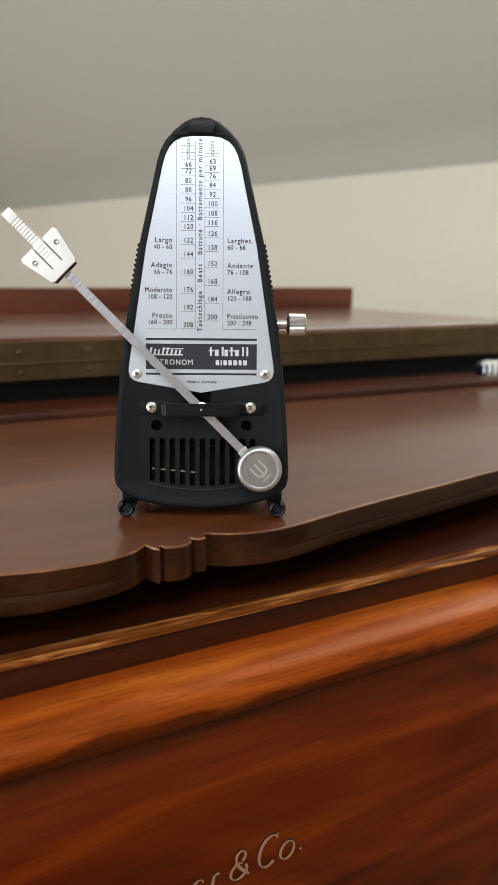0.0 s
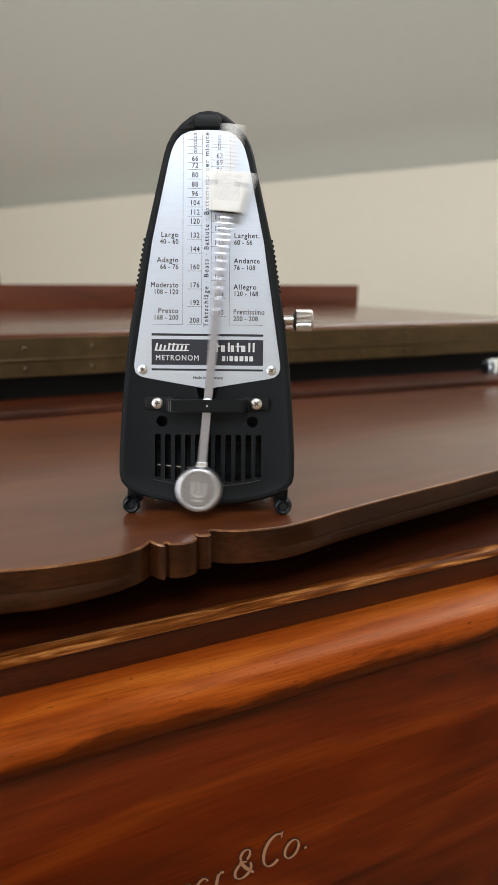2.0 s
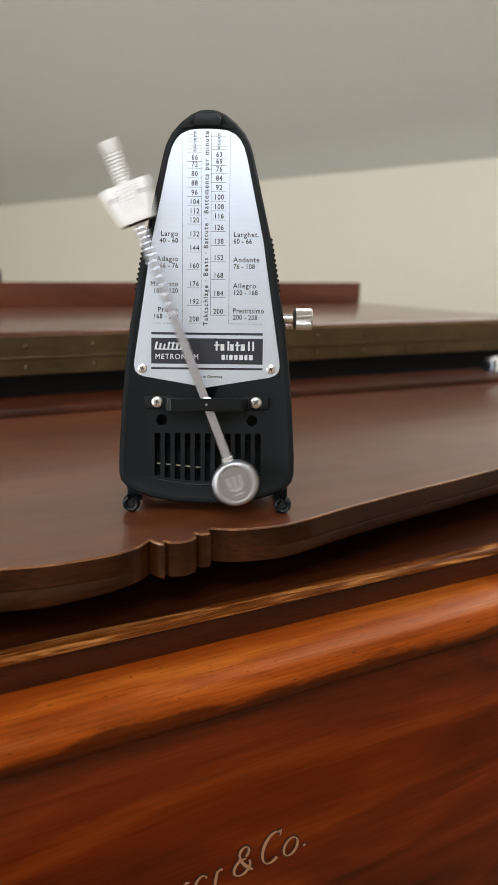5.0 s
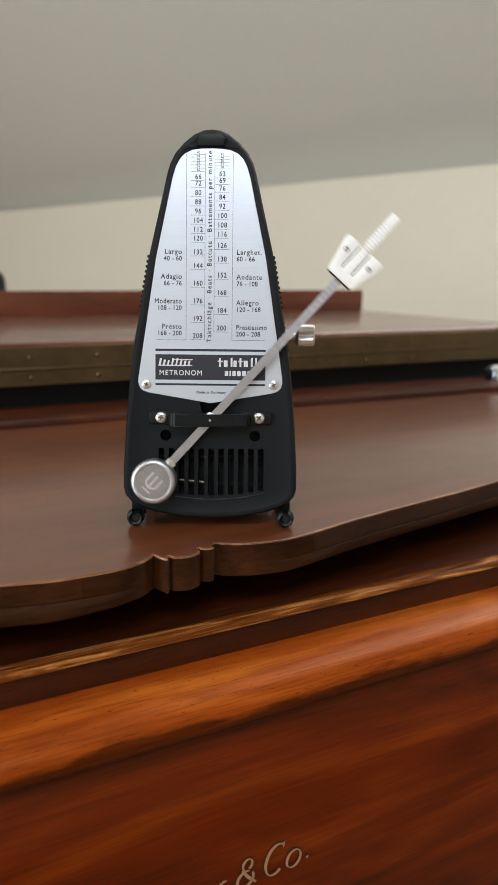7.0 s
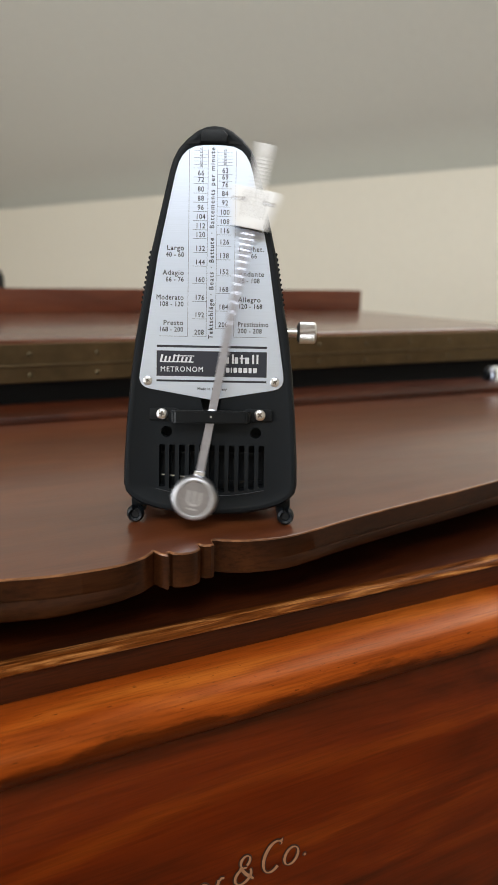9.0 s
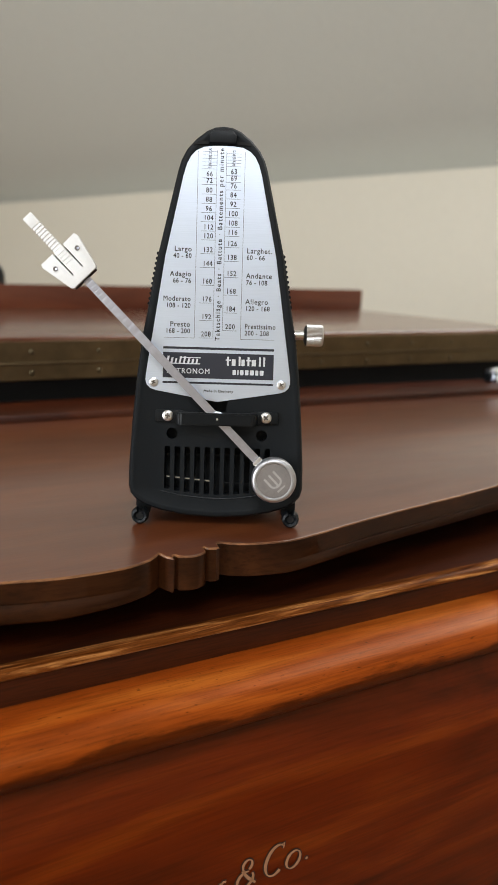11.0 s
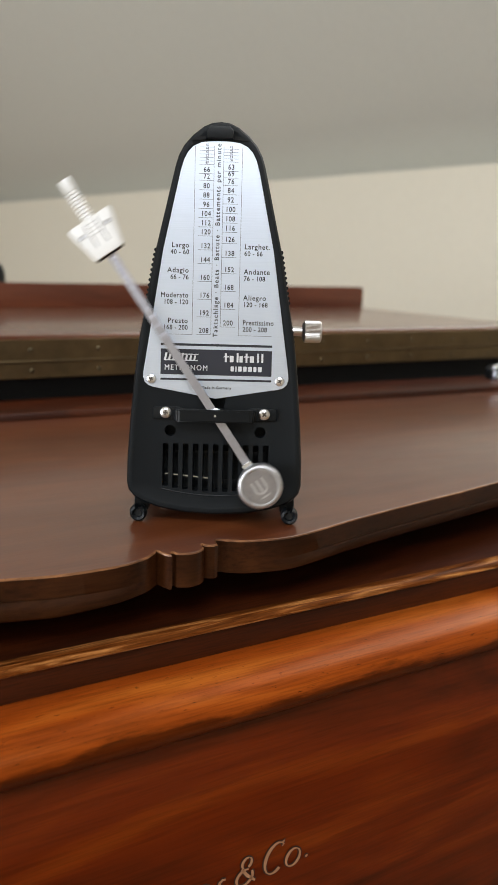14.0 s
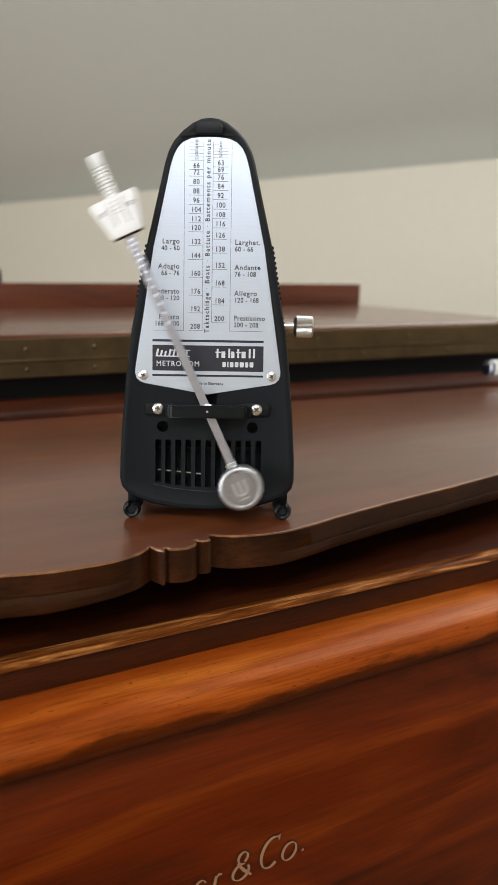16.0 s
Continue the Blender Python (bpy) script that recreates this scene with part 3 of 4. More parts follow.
def build_body(thing):
    outline = mirrored(OUTLINE)
    n = len(outline)
    bm = bmesh.new()
    back = []
    for x, z in outline:                      # upright rear: where the line through the point meets the plane behind
        rear = (FACE @ Vector((x * 0.965 * MM, 0, z * MM)))
        rear.y = 0.0235 - 0.006 * (z / 156.0)
        rear.z = max(rear.z, 0.0042)
        q = FACE.inverted() @ rear
        back.append(q)
    rings = []
    for d, y in ((3.4, 0.32), (2.7, 0.1), (2.0, 0.0), (1.0, 0.12), (0.3, 0.8), (0.0, 2.0)):
        rings.append([bm.verts.new((x * MM, y * MM, z * MM)) for x, z in inset(outline, d)])
    rings.append([bm.verts.new(q) for q in back])
    for p, q in zip(rings, rings[1:]):
        for i in range(n):
            bm.faces.new((p[i], p[(i + 1) % n], q[(i + 1) % n], q[i]))
    bm.faces.new(rings[-1][::-1])
    # front panel with the sound slots and two round holes cut through it
    loops = [rings[0]]
    slots = []
    for k in range(11):
        x = -19.4 + 3.98 * k
        low = 15.7 - 2.3 * (1 - (x / 21.0) ** 2)
        slots.append((cut_slot(x, low, 32.4, 2.3), 7.0))
    for x in (-17.7, 17.9):
        slots.append(([(x + 2.25 * math.cos(a), 37.6 + 2.25 * math.sin(a)) for a in [2 * math.pi * k / 16 for k in range(16)]], 6.0))
    slots.append(([(-3.2, 46.5), (3.2, 46.5), (4.4, 51.4), (-4.4, 51.4)], 5.0))
    for pts, deep in slots:
        a = [bm.verts.new((x * MM, 0.32 * MM, z * MM)) for x, z in pts]
        b = [bm.verts.new((x * MM, (0.9 + deep) * MM, z * MM)) for x, z in pts]
        m = len(pts)
        for i in range(m):
            bm.faces.new((a[i], a[(i + 1) % m], b[(i + 1) % m], b[i]))
        bm.faces.new(b)
        loops.append(a)
    edges = []
    for loop in loops:
        for i in range(len(loop)):
            e = bm.edges.get((loop[i], loop[(i + 1) % len(loop)])) or bm.edges.new((loop[i], loop[(i + 1) % len(loop)]))
            edges.append(e)
    bmesh.ops.triangle_fill(bm, edges=edges, use_beauty=True)
    moved(bm, FACE)
    body = part("body", bm, PLASTIC_BLACK, thing, "tapering matt black plastic case with sound slots", smooth=True)
    # parts of the works seen behind the slots
    part("inner_bar", moved(box((-20.5 * MM, 4.2 * MM, 28.6 * MM), (20.5 * MM, 4.9 * MM, 29.3 * MM)), FACE), PLASTIC_DARK, body)
    part("inner_bar", moved(box((2.0 * MM, 4.2 * MM, 17.2 * MM), (20.5 * MM, 4.9 * MM, 17.9 * MM)), FACE), PLASTIC_DARK, body)
    part("works_plate", moved(box((-15.5 * MM, 3.6 * MM, -0.22 * MM), (2.0 * MM, 5.0 * MM, 0.22 * MM)), FACE @ pose(-0.0045, 0, 0.0186, 0, 5, 0)), CHROME, body, "bright steel edge of the clockwork inside")
    # raised lip under the field of slots
    arc = [(x, -0.15, 14.5 - 2.6 * (1 - (x / 21.6) ** 2)) for x in [-21.6 + 1.8 * k for k in range(25)]]
    part("slot_field_lip", moved(tube([(x * MM, (y + 0.42) * MM, z * MM) for x, y, z in arc], 0.3 * MM, 8), FACE), PLASTIC_DARK, body, smooth=True)
    # grip ridges down both flanks
    for side in (-1, 1):
        for k in range(11):
            z = 88.5 + 1.95 * k
            x = np.interp(z, [p[1] for p in OUTLINE], [p[0] for p in OUTLINE])
            bm = tube([(side * x * MM, 1.5 * MM, z * MM), (side * x * 0.992 * MM, 12 * MM, z * MM)], 0.62 * MM, 8)
            part("grip_ridge", moved(bm, FACE), PLASTIC_BLACK, body, smooth=True)
        for k in range(9):
            z = 72.0 + 1.8 * k
            x = np.interp(z, [p[1] for p in OUTLINE], [p[0] for p in OUTLINE])
            bm = tube([(side * x * MM, 3.5 * MM, z * MM), (side * x * 0.992 * MM, 12 * MM, z * MM)], 0.45 * MM, 6)
            part("grip_ridge", moved(bm, FACE), PLASTIC_BLACK, body, smooth=True)
    # cap clip and the narrow shadow slot under it
    clip = prism([(-5.6 * MM, 149.5 * MM), (5.0 * MM, 149.5 * MM), (4.9 * MM, 152.6 * MM), (3.4 * MM, 154.3 * MM), (-4.2 * MM, 154.3 * MM), (-5.6 * MM, 152.6 * MM)], -1.5 * MM, 2 * MM, 0.6 * MM, 3)
    part("cap_clip", moved(clip, FACE), PLASTIC_DARK, thing, smooth=True)
    for s in (-1, 1):
        cut = prism([(s * 5.4 * MM - 0.3 * MM, 149.5 * MM), (s * 11.2 * MM - 0.3 * MM, 149.0 * MM), (s * 10.9 * MM - 0.3 * MM, 149.6 * MM), (s * 8.5 * MM - 0.3 * MM, 150.4 * MM), (s * 5.4 * MM - 0.3 * MM, 150.7 * MM)][::s], -0.25 * MM, 0.6 * MM)
        part("cap_slot", moved(cut, FACE), VOID, thing)
    crown = turned([(6.8 * MM, 0), (6.2 * MM, 1.2 * MM), (4.0 * MM, 2.2 * MM), (1.0 * MM, 2.6 * MM)], 24, "Z")
    part("cap_button", moved(crown, FACE @ pose(-0.0005, 0.0075, 0.1538) @ Matrix.Diagonal((1.0, 0.7, 1, 1))), PLASTIC_DARK, thing, smooth=True)
    # feet: small curled loops on stubs
    for x in (-30.2, 30.6):
        for y in (-0.0185, 0.0165):
            loop = bmesh.new()
            pts = [(2.45 * MM * math.cos(a), 0, 2.45 * MM * math.sin(a)) for a in [radians(112 + 316 * k / 20) for k in range(21)]]
            tube(pts, 1.15 * MM, 8, loop)
            moved(loop, Matrix.Diagonal((1, 2.2, 1, 1)))
            foot = part("foot", moved(loop, pose(x * MM, y, 0.0036)), PLASTIC_BLACK, thing, smooth=True)
            stub = box((-2.9 * MM, -2.2 * MM, 3.8 * MM), (2.9 * MM, 2.6 * MM, 11 * MM), 0.8 * MM, 2)
            part("foot_stub", moved(stub, pose(x * 0.97 * MM, y + 0.004, 0)), PLASTIC_DARK, foot, smooth=True)
            plug = turned([(1.5 * MM, -1.4 * MM), (1.5 * MM, 3 * MM)], 16)
            part("foot_core", moved(plug, pose(x * MM, y, 0.0036)), VOID, foot)


def screw_head(r, parent, x, y, z, turn):
    bm = turned([(r, 0.3 * MM), (r, -0.2 * MM), (r * 0.86, -0.6 * MM), (r * 0.5, -0.85 * MM), (r * 0.1, -0.9 * MM)], 24)
    head = part("screw", moved(bm, FACE @ pose(x * MM, y * MM, z * MM)), CHROME, parent, "nickel cross-head screw", smooth=True)
    cross = bmesh.new()
    for a in (0, 90):
        b = box((-r * 0.48, -1.0 * MM, -r * 0.13), (r * 0.48, -0.55 * MM, r * 0.13))
        moved(b, pose(0, 0, 0, 0, a, 0))
        m = bpy.data.meshes.new("tmp")
        b.to_mesh(m)
        b.free()
        cross.from_mesh(m)
        bpy.data.meshes.remove(m)
    part("screw_cross", moved(cross, FACE @ pose(x * MM, y * MM, z * MM, 0, turn, 0)), SLOT_STEEL, head)


def mark(name, bm, mat, plate):
    return part(name, moved(bm, FACE), mat, plate)


def set_z(z):
    """Heights on the plate, drawn slightly closer together towards the top."""
    return z - 0.25 * max(0.0, z - 75.0) / 70.0


def bar(x0, x1, z0, z1, mat, plate, name="printed_line", y=-0.14):
    mark(name, box((x0 * MM, y * MM, z0 * MM), (x1 * MM, (y + 0.06) * MM, z1 * MM)), mat, plate)


def build_plate(thing):
    half = [(0, 50.5), (24.6, 54.6), (26.6, 55.3), (28.0, 56.6), (28.6, 58.6), (28.5, 60.6), (21.55, 107.3), (15.2, 137.6), (13.9, 142.0), (12.4, 144.9), (10.4, 147.0), (7.4, 148.4), (4.0, 148.9), (0, 149.0)]
    bm = prism([(x * MM, z * MM) for x, z in mirrored(half)], -0.1 * MM, 0.9 * MM, 0.12 * MM, 1)
    plate = part("scale_plate", moved(bm, FACE), ALUMINIUM, thing, "brushed silver metal plate printed with tempo scales", smooth=True)
    # the two number columns
    left = [(66, 138.4, 1), (72, 135.9, 1), (80, 132.3, 1), (88, 128.8, 1), (96, 125.3, 1), (104, 121.8, 1), (112, 118.3, 1), (120, 114.9, 1), (132, 109.6, 1), (144, 104.3, 1), (160, 97.5, 1), (176, 90.6, 1), (192, 83.8, 1), (208, 77.0, 1)]
    right = [(63, 139.5, 1), (69, 137.0, 1), (76, 134.1, 1), (84, 130.7, 1), (92, 127.2, 1), (100, 123.6, 1), (108, 120.0, 1), (116, 116.5, 1), (126, 112.2, 1), (138, 106.9, 1), (152, 100.7, 1), (168, 93.9, 1), (184, 87.0, 1), (200, 80.1, 1)]
    small_left = [(40, 147.6), (44, 146.3), (48, 145.0), (52, 143.7), (56, 142.4), (60, 141.1)]
    small_right = [(42, 147.0), (46, 145.8), (50, 144.6), (54, 143.4), (58, 142.2)]
    drop = 1.45
    left, right = [(n, set_z(z), f) for n, z, f in left], [(n, set_z(z), f) for n, z, f in right]
    small_left, small_right = [(n, set_z(z)) for n, z in small_left], [(n, set_z(z)) for n, z in small_right]
    for value, z, _ in left:
        mark("numeral", lettering(str(value), 2.75 * MM, -5.15 * MM, z * MM, -0.13 * MM, spacing=1.12, squeeze=0.86), PRINT, plate)
        bar(-8.0, -2.4, z - drop - 0.06, z - drop + 0.06, PRINT, plate, "scale_tick")
    for value, z, _ in right:
        mark("numeral", lettering(str(value), 2.75 * MM, 4.25 * MM, z * MM, -0.13 * MM, spacing=1.12, squeeze=0.86), PRINT, plate)
        bar(1.3, 7.0, z - drop - 0.06, z - drop + 0.06, PRINT, plate, "scale_tick")
    for rows, x, a, b in ((small_left, -5.1, -8.0, -2.4), (small_right, 4.1, 1.3, 7.0)):
        for value, z in rows:
            mark("numeral", lettering(str(value), 1.45 * MM, x * MM, z * MM, -0.13 * MM, squeeze=0.85, bold=0.000008), PRINT, plate)
            bar(a, b, z - 0.75, z - 0.66, PRINT, plate, "scale_tick")
    # column rules
    bar(-2.45, -2.33, 75.5, 147.2, PRINT, plate)
    bar(1.2, 1.32, 78.6, 147.2, PRINT, plate)
    bar(-9.75, -9.63, 75.4, 146.8, PRINT, plate)
    bar(8.35, 8.47, 75.4, 146.8, PRINT, plate)
    bar(-21.4, -9.7, 75.35, 75.47, PRINT, plate)
    bar(8.4, 21.4, 75.35, 75.47, PRINT, plate)
    mark("scale_title", lettering("Taktschläge · Beats · Battute · Battements per minute", 2.55 * MM, -0.55 * MM, 111.3 * MM, -0.13 * MM, spacing=1.275, turn=90, squeeze=1.0), PRINT, plate)
    for word, span, x, z, align in (("Largo", "40 - 60", -11.4, 109.7, "RIGHT"), ("Adagio", "66 - 76", -11.4, 100.1, "RIGHT"), ("Moderato", "108 - 120", -11.4, 90.5, "RIGHT"), ("Presto", "168 - 200", -11.4, 80.6, "RIGHT"),
                                    ("Larghet.", "60 - 66", 10.0, 109.6, "LEFT"), ("Andante", "76 - 108", 10.0, 100.0, "LEFT"), ("Allegro", "120 - 168", 10.0, 90.0, "LEFT"), ("Prestissimo", "200 - 208", 10.0, 80.4, "LEFT")):
        z = set_z(z)
        tight = 0.82 if word == "Prestissimo" else 0.86 if word == "Moderato" else 0.95
        mark("tempo_word", lettering(word, 2.75 * MM, x * MM, z * MM, -0.13 * MM, align, 1.15, squeeze=tight), PRINT, plate)
        mark("tempo_range", lettering(span, 2.6 * MM, x * MM, (z - 2.6) * MM, -0.13 * MM, align, 1.08, squeeze=0.88), PRINT, plate)
    # name block: dark field with plain light shapes for the maker's marks
    bar(-21.8, 21.8, 59.7, 69.7, PRINT, plate, "name_field")
    bar(-21.8, 21.8, 71.0, 71.9, PRINT, plate, "printed_band")
    bar(-21.8, 21.8, 57.5, 58.3, PRINT, plate, "printed_band")
    mark("printed_word", lettering("METRONOM", 2.9 * MM, -20.3 * MM, 62.4 * MM, -0.20 * MM, "LEFT", 1.2, squeeze=0.92), PLATE_MARK, plate)
    x = 5.7
    for w in (1.35, 0.5, 1.4, 1.4, 1.55, 1.2, 1.5):
        mark("light_bar", box((x * MM, -0.22 * MM, 61.4 * MM), ((x + w) * MM, -0.1 * MM, 63.4 * MM), 0.2 * MM if w > 1 else 0, 1), PLATE_MARK, plate)
        x += w + 0.55
    # two emblem shapes: slanted strokes under a bar, and a row of upright strokes
    for k, (h, w) in enumerate(((3.0, 0.8), (2.4, 0.8), (2.2, 0.7), (3.0, 0.7), (3.0, 0.7), (2.2, 0.8), (2.1, 0.8), (2.1, 0.7))):
        x = -20.6 + 1.65 * k
        mark("emblem_stroke", prism([(x * MM, 65.2 * MM), ((x + w) * MM, 65.2 * MM), ((x + w + h * 0.22) * MM, (65.2 + h) * MM), ((x + h * 0.22) * MM, (65.2 + h) * MM)], -0.22 * MM, -0.1 * MM), PLATE_MARK, plate)
    bar(-20.0, -7.2, 65.15, 65.55, PLATE_MARK, plate, "emblem_stroke", -0.23)
    bar(-15.2, -7.0, 67.55, 67.9, PLATE_MARK, plate, "emblem_stroke", -0.23)
    for x, w, h in ((3.4, 0.75, 3.5), (5.3, 1.5, 2.5), (8.0, 0.75, 3.6), (9.1, 1.3, 2.5), (11.5, 0.75, 3.5), (13.2, 1.6, 2.5), (16.0, 0.75, 3.6), (17.7, 0.75, 3.6)):
        bar(x, x + w, 65.0, 65.0 + h, PLATE_MARK, plate, "emblem_stroke", -0.23)
    bar(2.9, 5.0, 66.9, 67.4, PLATE_MARK, plate, "emblem_stroke", -0.24)
    bar(11.0, 13.0, 66.9, 67.4, PLATE_MARK, plate, "emblem_stroke", -0.24)
    mark("origin_line", lettering("Made in Germany", 1.45 * MM, 0.3 * MM, 54.8 * MM, -0.13 * MM, spacing=1.12), PRINT, plate)
    screw_head(1.85 * MM, plate, -25.3, -0.1, 57.8, 20)
    screw_head(1.85 * MM, plate, 25.1, -0.1, 57.9, 60)


def build_bracket(thing):
    ears = prism([(x * MM, z * MM) for x, z in ((-24.3, 42.4), (-15.0, 42.0), (15.0, 42.0), (24.4, 42.4), (24.4, 46.4), (23.8, 47.0), (15.0, 47.2), (12.5, 46.4), (-12.5, 46.4), (-15.0, 47.2), (-23.8, 47.0), (-24.3, 46.4))], -0.9 * MM, 1.0 * MM, 0.35 * MM, 2)
    base = part("bracket", moved(ears, FACE), PLASTIC_DARK, thing, "black moulded bridge held by two screws", smooth=True)
    bridge = bmesh.new()
    prof = [(-16.4, -0.8), (-15.2, -5.2), (-14.0, -6.1), (14.0, -6.1), (15.2, -5.2), (16.4, -0.8), (13.6, -0.8), (12.8, -4.2), (-12.8, -4.2), (-13.6, -0.8)]
    lo = [bridge.verts.new((x * MM, y * MM, 41.4 * MM)) for x, y in prof]
    hi = [bridge.verts.new((x * MM, y * MM, 46.3 * MM)) for x, y in prof]
    k = len(prof)
    for i in range(k):
        bridge.faces.new((lo[i], lo[(i + 1) % k], hi[(i + 1) % k], hi[i]))
    bridge.faces.new(lo[::-1])
    bridge.faces.new(hi)
    bmesh.ops.bevel(bridge, geom=[e for e in bridge.edges], offset=0.5 * MM, segments=3, affect="EDGES")
    part("bridge", moved(bridge, FACE), PLASTIC_DARK, base, smooth=True)
    part("pin_hole", moved(turned([(0.9 * MM, -6.15 * MM), (0.9 * MM, -5.0 * MM)], 16), FACE @ pose(0.0003, 0, 0.0440)), VOID, base)
    part("pivot_pin", moved(turned([(0.45 * MM, -6.3 * MM), (0.42 * MM, -5.0 * MM)], 12), FACE @ pose(0.0003, 0, 0.0440)), CHROME, base, "bright pivot pin")
    screw_head(2.25 * MM, base, -19.4, -1.0, 44.7, 10)
    screw_head(2.25 * MM, base, 19.4, -1.0, 44.8, 40)


def build_knob(thing):
    hub = FACE @ pose(0.0285, 0.0095, 0.0783)
    shaft = part("knob_shaft", moved(turned([(1.9 * MM, -2 * MM), (1.9 * MM, 7.0 * MM)], 20, "X"), hub), CHROME, thing, "thin nickel winding shaft", smooth=True)
    bm = bmesh.new()
    rings = []
    steps = 104
    for x, r in ((5.4, 2.4), (5.7, 3.2), (6.5, 4.4), (12.4, 4.4), (13.0, 4.1), (13.3, 3.4), (13.35, 2.4)):
        row = []
        for i in range(steps):
            a = 2 * math.pi * i / steps
            rr = r - (0.22 if i % 2 and 6.4 < x < 13 else 0)
            row.append(bm.verts.new((x * MM, rr * MM * math.cos(a), rr * MM * math.sin(a))))
        rings.append(row)
    for p, q in zip(rings, rings[1:]):
        for i in range(steps):
            bm.faces.new((p[i], p[(i + 1) % steps], q[(i + 1) % steps], q[i]))
    bm.faces.new(rings[0][::-1])
    bm.faces.new(rings[-1])
    part("winding_knob", moved(bm, hub), NICKEL, thing, "ribbed nickel winding knob")


def notched_rod():
    """The flat rod: plain below, saw-cut steps on its face above, the steps closer together towards the tip."""
    cuts, z, gap = [], 34.0, 4.3
    while z < 73:
        cuts.append(z)
        z += gap
        gap = max(2.05, gap - 0.24)
    while z < 102:
        cuts.append(z)
        z += 1.42
    cuts.append(103.4)
    side = [(0.45, -27.0), (-0.45, -27.0)]
    for a, b in zip(cuts, cuts[1:]):
        side += [(-0.58, a), (-0.58, a + 0.6 * (b - a)), (-0.44, b - 0.02)]
    side += [(-0.45, 103.4), (-0.45, 105.0), (0.45, 105.0)]
    bm = bmesh.new()
    k = len(side)
    lo = [bm.verts.new((-1.6 * MM, y * MM, z * MM)) for y, z in side]
    hi = [bm.verts.new((1.6 * MM, y * MM, z * MM)) for y, z in side]
    for n in range(k):
        bm.faces.new((lo[n], lo[(n + 1) % k], hi[(n + 1) % k], hi[n]))
    bm.faces.new(lo[::-1])
    bm.faces.new(hi)
    return bm, cuts


def build_pendulum(thing):
    """The swinging arm, built round its pivot with the rod upright."""
    bm, cuts = notched_rod()
    rod = part("pendulum", bm, ROD_STEEL, thing, "flat notched silver pendulum rod")
    for z in [c for c in cuts if c < 72.5]:
        part("notch", box((-1.72 * MM, -0.63 * MM, (z - 0.05) * MM), (1.70 * MM, 0.3 * MM, (z + 0.10) * MM)), ROD_STEEL, rod)
    # ribbed white tip that runs down through the weight
    part("tip_sleeve", box((-1.85 * MM, -0.75 * MM, 88 * MM), (1.85 * MM, 0.7 * MM, 101.4 * MM), 0.25 * MM, 2), PLASTIC_WHITE, rod, "white ribbed tip", smooth=True)
    part("tip_end", box((-2.1 * MM, -1.0 * MM, 101.2 * MM), (2.1 * MM, 0.85 * MM, 106.4 * MM), 0.4 * MM, 2), PLASTIC_WHITE, rod, "plain white end of the tip", smooth=True)
    for k in range(9):
        part("tip_rib", box((-2.1 * MM, -0.98 * MM, (89.0 + 1.36 * k) * MM), (2.1 * MM, 0.8 * MM, (89.72 + 1.36 * k) * MM), 0.15 * MM, 1), PLASTIC_WHITE, rod)
    # sliding weight: white wedge, two deep slits beside the tongue that rides on the rod, two screw holes
    slit = [(2.75, 88.8), (2.75, 78.0), (2.5, 77.6), (2.2, 78.0), (2.2, 88.6), (-2.2, 88.6), (-2.2, 78.0), (-2.5, 77.6), (-2.75, 78.0), (-2.75, 88.8)]
    shape = [(-5.6, 73.8), (5.6, 73.8), (6.5, 74.7), (9.2, 87.5), (8.6, 88.9)] + slit + [(-8.6, 88.9), (-9.2, 87.5), (-6.5, 74.7)]
    bm = prism([(x * MM, z * MM) for x, z in shape], -2.5 * MM, 0.9 * MM, 0.22 * MM, 2)
    bob = part("sliding_weight", bm, PLASTIC_WHITE, rod, "white plastic wedge-shaped sliding weight", smooth=True)
    part("weight_back", box((-3.2 * MM, 0.95 * MM, 77.2 * MM), (3.2 * MM, 1.3 * MM, 88.6 * MM)), SLOT_STEEL, bob, "dark steel spring behind the slits")
    for k in range(4):
        part("tongue_rib", box((-2.0 * MM, -2.62 * MM, (82.3 + 1.5 * k) * MM), (2.0 * MM, -2.3 * MM, (82.9 + 1.5 * k) * MM), 0.1 * MM, 1), PLASTIC_WHITE, bob)
    for x in (-5.75, 5.75):
        rim = part("screw_hole", moved(turned([(1.35 * MM, -2.45 * MM), (1.32 * MM, -2.66 * MM), (1.02 * MM, -2.66 * MM), (0.98 * MM, -2.4 * MM)], 20), pose(x * MM, 0, 83.9 * MM)), PLASTIC_WHITE, bob, smooth=True)
        part("hole_screw", moved(turned([(0.98 * MM, -2.60 * MM), (0.92 * MM, -2.63 * MM), (0.3 * MM, -2.64 * MM)], 18), pose(x * MM, 0, 83.9 * MM)), SLOT_STEEL, rim)
        part("screw_glint", moved(turned([(0.5 * MM, -2.65 * MM), (0.3 * MM, -2.72 * MM)], 14), pose(x * MM + 0.0002, 0, 83.7 * MM)), STEEL, rim)
    # dark strip added as the shadow line along the weight's underside
    part("weight_shadow_strip", box((-5.4 * MM, -1.5 * MM, 73.55 * MM), (5.4 * MM, 0.8 * MM, 73.85 * MM)), PLASTIC_DARK, bob, "thin dark strip standing for the shadow under the weight")
    # lower weight: turned metal drum with a rolled rim and a sunk face
    drum = turned([(6.6 * MM, -8.15 * MM), (6.75 * MM, -8.4 * MM), (7.2 * MM, -8.55 * MM), (7.9 * MM, -8.4 * MM), (8.4 * MM, -7.95 * MM), (8.7 * MM, -7.1 * MM), (8.7 * MM, -1.6 * MM), (8.4 * MM, -1.1 * MM)], 64)
    low = part("lower_weight", moved(drum, pose(0, 0, -32.2 * MM)), DRUM_RIM, rod, "round dull silver metal weight", smooth=True)
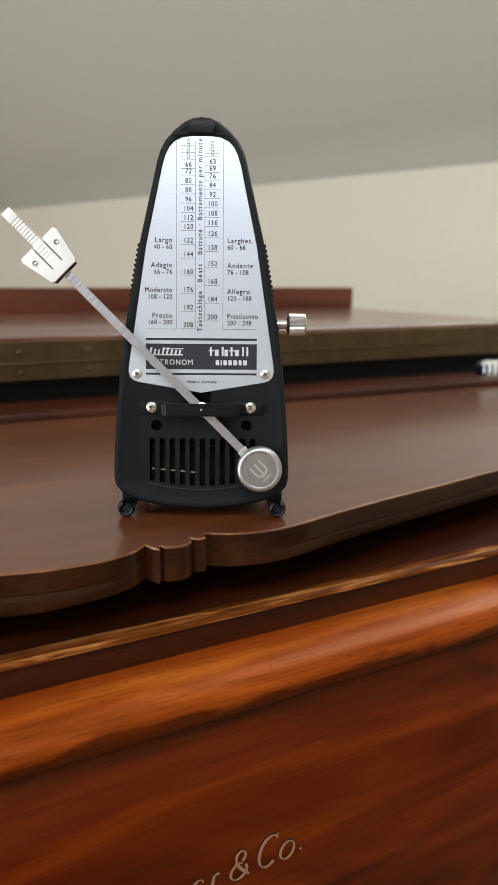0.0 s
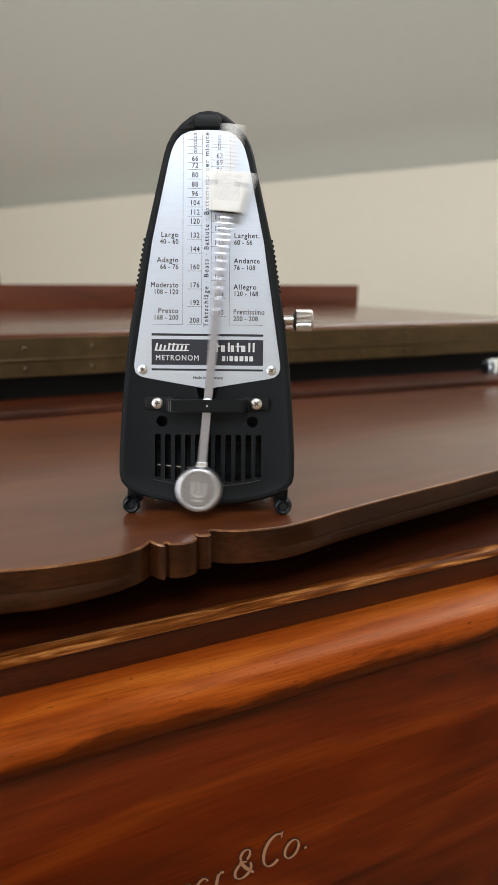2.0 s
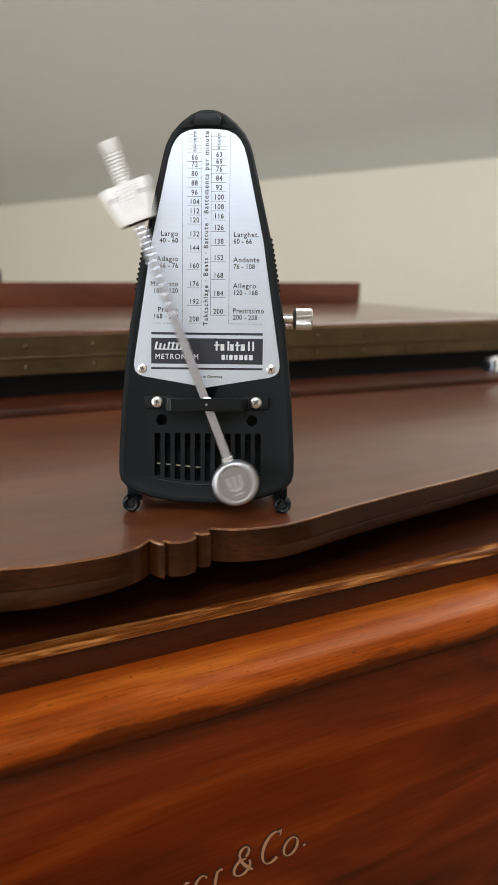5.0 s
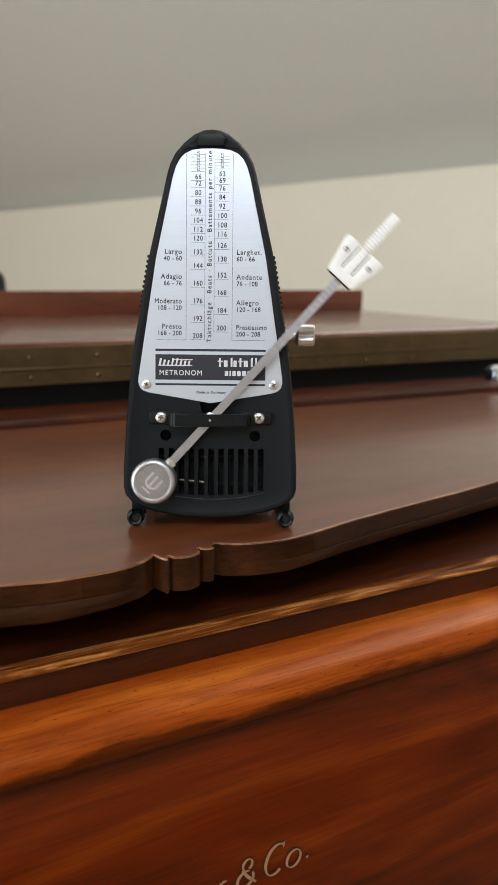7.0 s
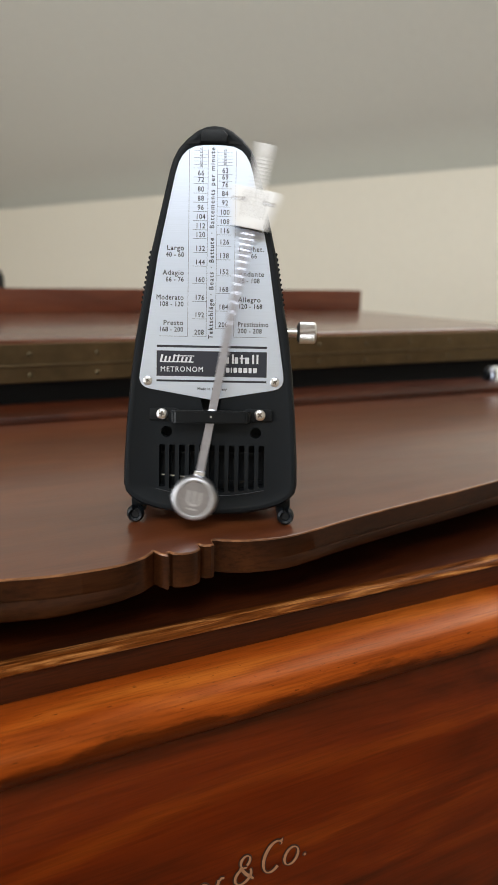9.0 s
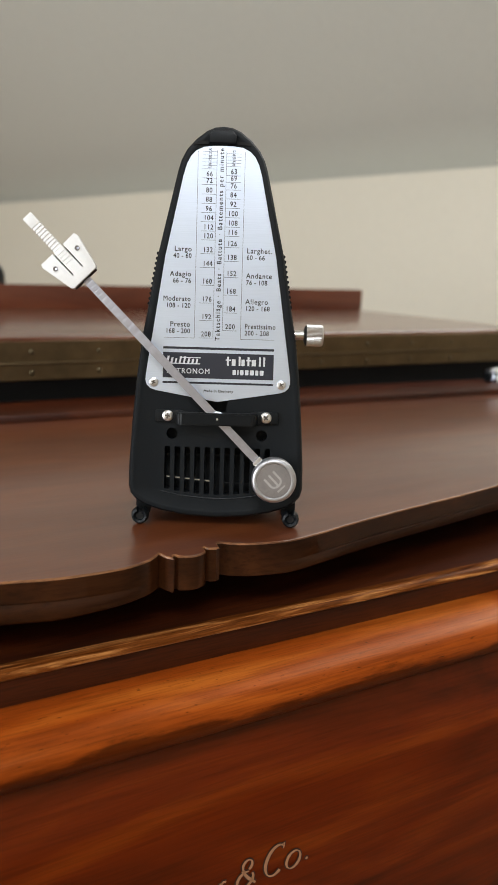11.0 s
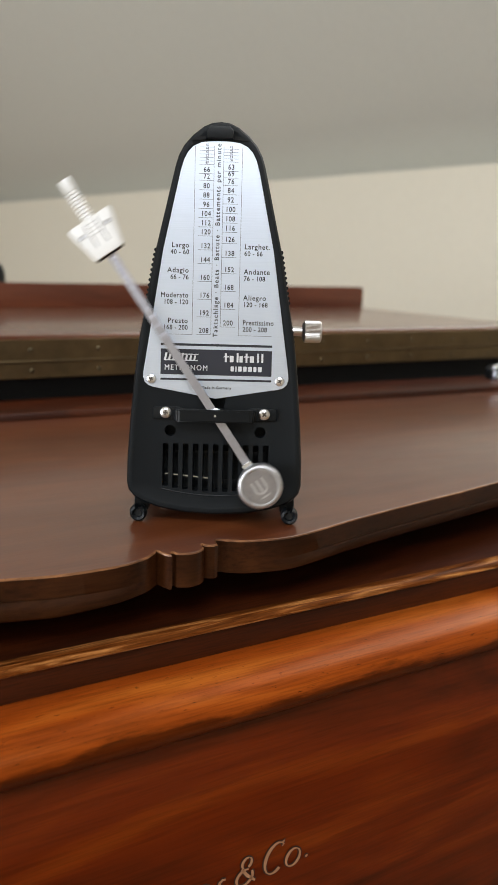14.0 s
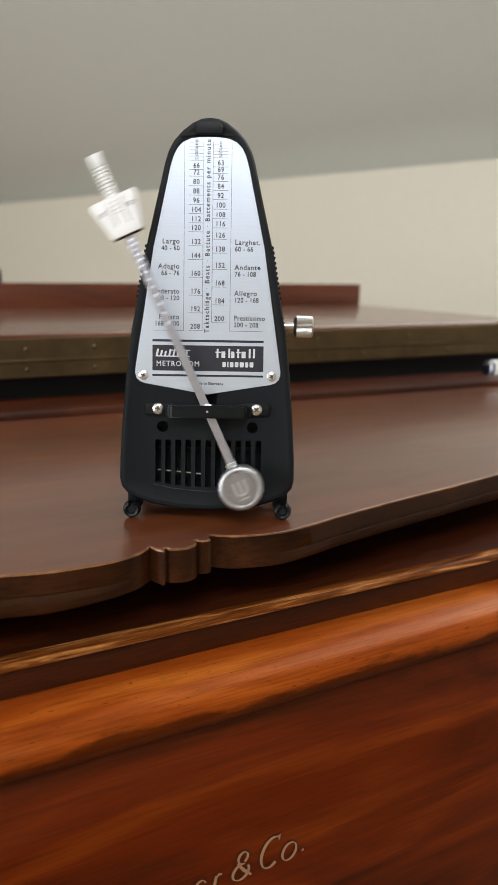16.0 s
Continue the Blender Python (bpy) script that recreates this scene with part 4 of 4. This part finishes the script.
    part("weight_face", moved(turned([(6.55 * MM, -8.25 * MM), (6.55 * MM, -7.9 * MM)], 48), pose(0, 0, -32.2 * MM)), DRUM_FACE, low, "dull grey sunk face with a stamped emblem")
    # stamped emblem: three upright strokes on a flat cup
    for x, z0 in ((-2.3, -33.0), (0.0, -35.2), (2.3, -33.0)):
        part("emblem_stroke", box(((x - 0.42) * MM, -8.28 * MM, z0 * MM), ((x + 0.42) * MM, -8.2 * MM, -29.2 * MM)), DRUM_MARK, low)
    cup = [(2.7 * math.cos(a) * MM, (-33.0 + 2.2 * math.sin(a)) * MM) for a in [math.pi + math.pi * k / 14 for k in range(15)]]
    cup += [(1.9 * math.cos(a) * MM, (-33.0 + 1.4 * math.sin(a)) * MM) for a in [2 * math.pi - math.pi * k / 14 for k in range(15)]]
    part("emblem_stroke", prism(cup, -8.27 * MM, -8.2 * MM), DRUM_MARK, low)
    part("emblem_stroke", box((-1.9 * MM, -8.28 * MM, -36.7 * MM), (1.9 * MM, -8.2 * MM, -36.0 * MM)), DRUM_MARK, low)
    part("rod_socket", box((-2.0 * MM, -2.6 * MM, -25.2 * MM), (2.0 * MM, 0.9 * MM, -22.2 * MM), 0.4 * MM, 2), CHROME, rod, "bright socket above the lower weight", smooth=True)
    collar = turned([(1.8 * MM, -0.9 * MM), (2.8 * MM, -0.6 * MM), (2.9 * MM, 0.6 * MM), (2.6 * MM, 2.2 * MM)], 28)
    part("pivot_collar", collar, STEEL, rod, smooth=True)
    return rod


def build_metronome():
    thing = tagged(new("metronome"), "small black pyramid metronome with silver scale plate, pendulum swinging", "metronome")
    thing.matrix_world = pose(0, 0, 0.0, 0, 0, YAW)
    build_body(thing)
    build_plate(thing)
    build_bracket(thing)
    build_knob(thing)
    return build_pendulum(thing)


# ---- small things on the piano ----
def build_coil():
    coil = tagged(new("coiled_cord"), "white and grey ringed coiled cord lying on the piano", "cord")
    coil.matrix_world = pose(0.389, 0.227, 0.0094, 0, 0, -14)
    for k in range(8):
        a = [(k * 0.0060 + 0.0006 * math.sin(j), 0.0073 * math.cos(j), 0.0073 * math.sin(j)) for j in [2 * math.pi * i / 18 for i in range(19)]]
        part("coil_ring", tube(a, 0.0017 if k else 0.0009, 8), COIL_WHITE if k else STEEL, coil, smooth=True)
    part("coil_core", tube([(-0.003, 0, 0), (0.052, 0, 0)], 0.0046, 12), PLASTIC_DARK, coil, smooth=True)


def build_ornament():
    bm = turned([(0.022, 0.0), (0.026, 0.003), (0.027, 0.02), (0.0265, 0.038), (0.023, 0.046), (0.015, 0.050), (0.004, 0.0515)], 40, "Z")
    ob = part("ornament", moved(bm, pose(-0.0115, 0.605, LID_TOP)), PLASTIC_BLACK, smooth=True)
    tagged(ob, "small dark round ornament standing on the piano lid", "ornament")


SWING, BEAT, START = 45.0, 1.5748, 0.004


def motions():
    rows = []
    for k in range(0, 481, 2):
        t = k / 30
        a = -SWING * math.cos(2 * math.pi * (t - START) / BEAT)
        rows.append((t, FACE @ Matrix.Translation(PIVOT) @ pose(0, 0, 0, 0, a, 0)))
    walk(PENDULUM, rows)


build_room()
build_piano()
build_desk()
PENDULUM = build_metronome()
build_coil()
build_ornament()
motions()
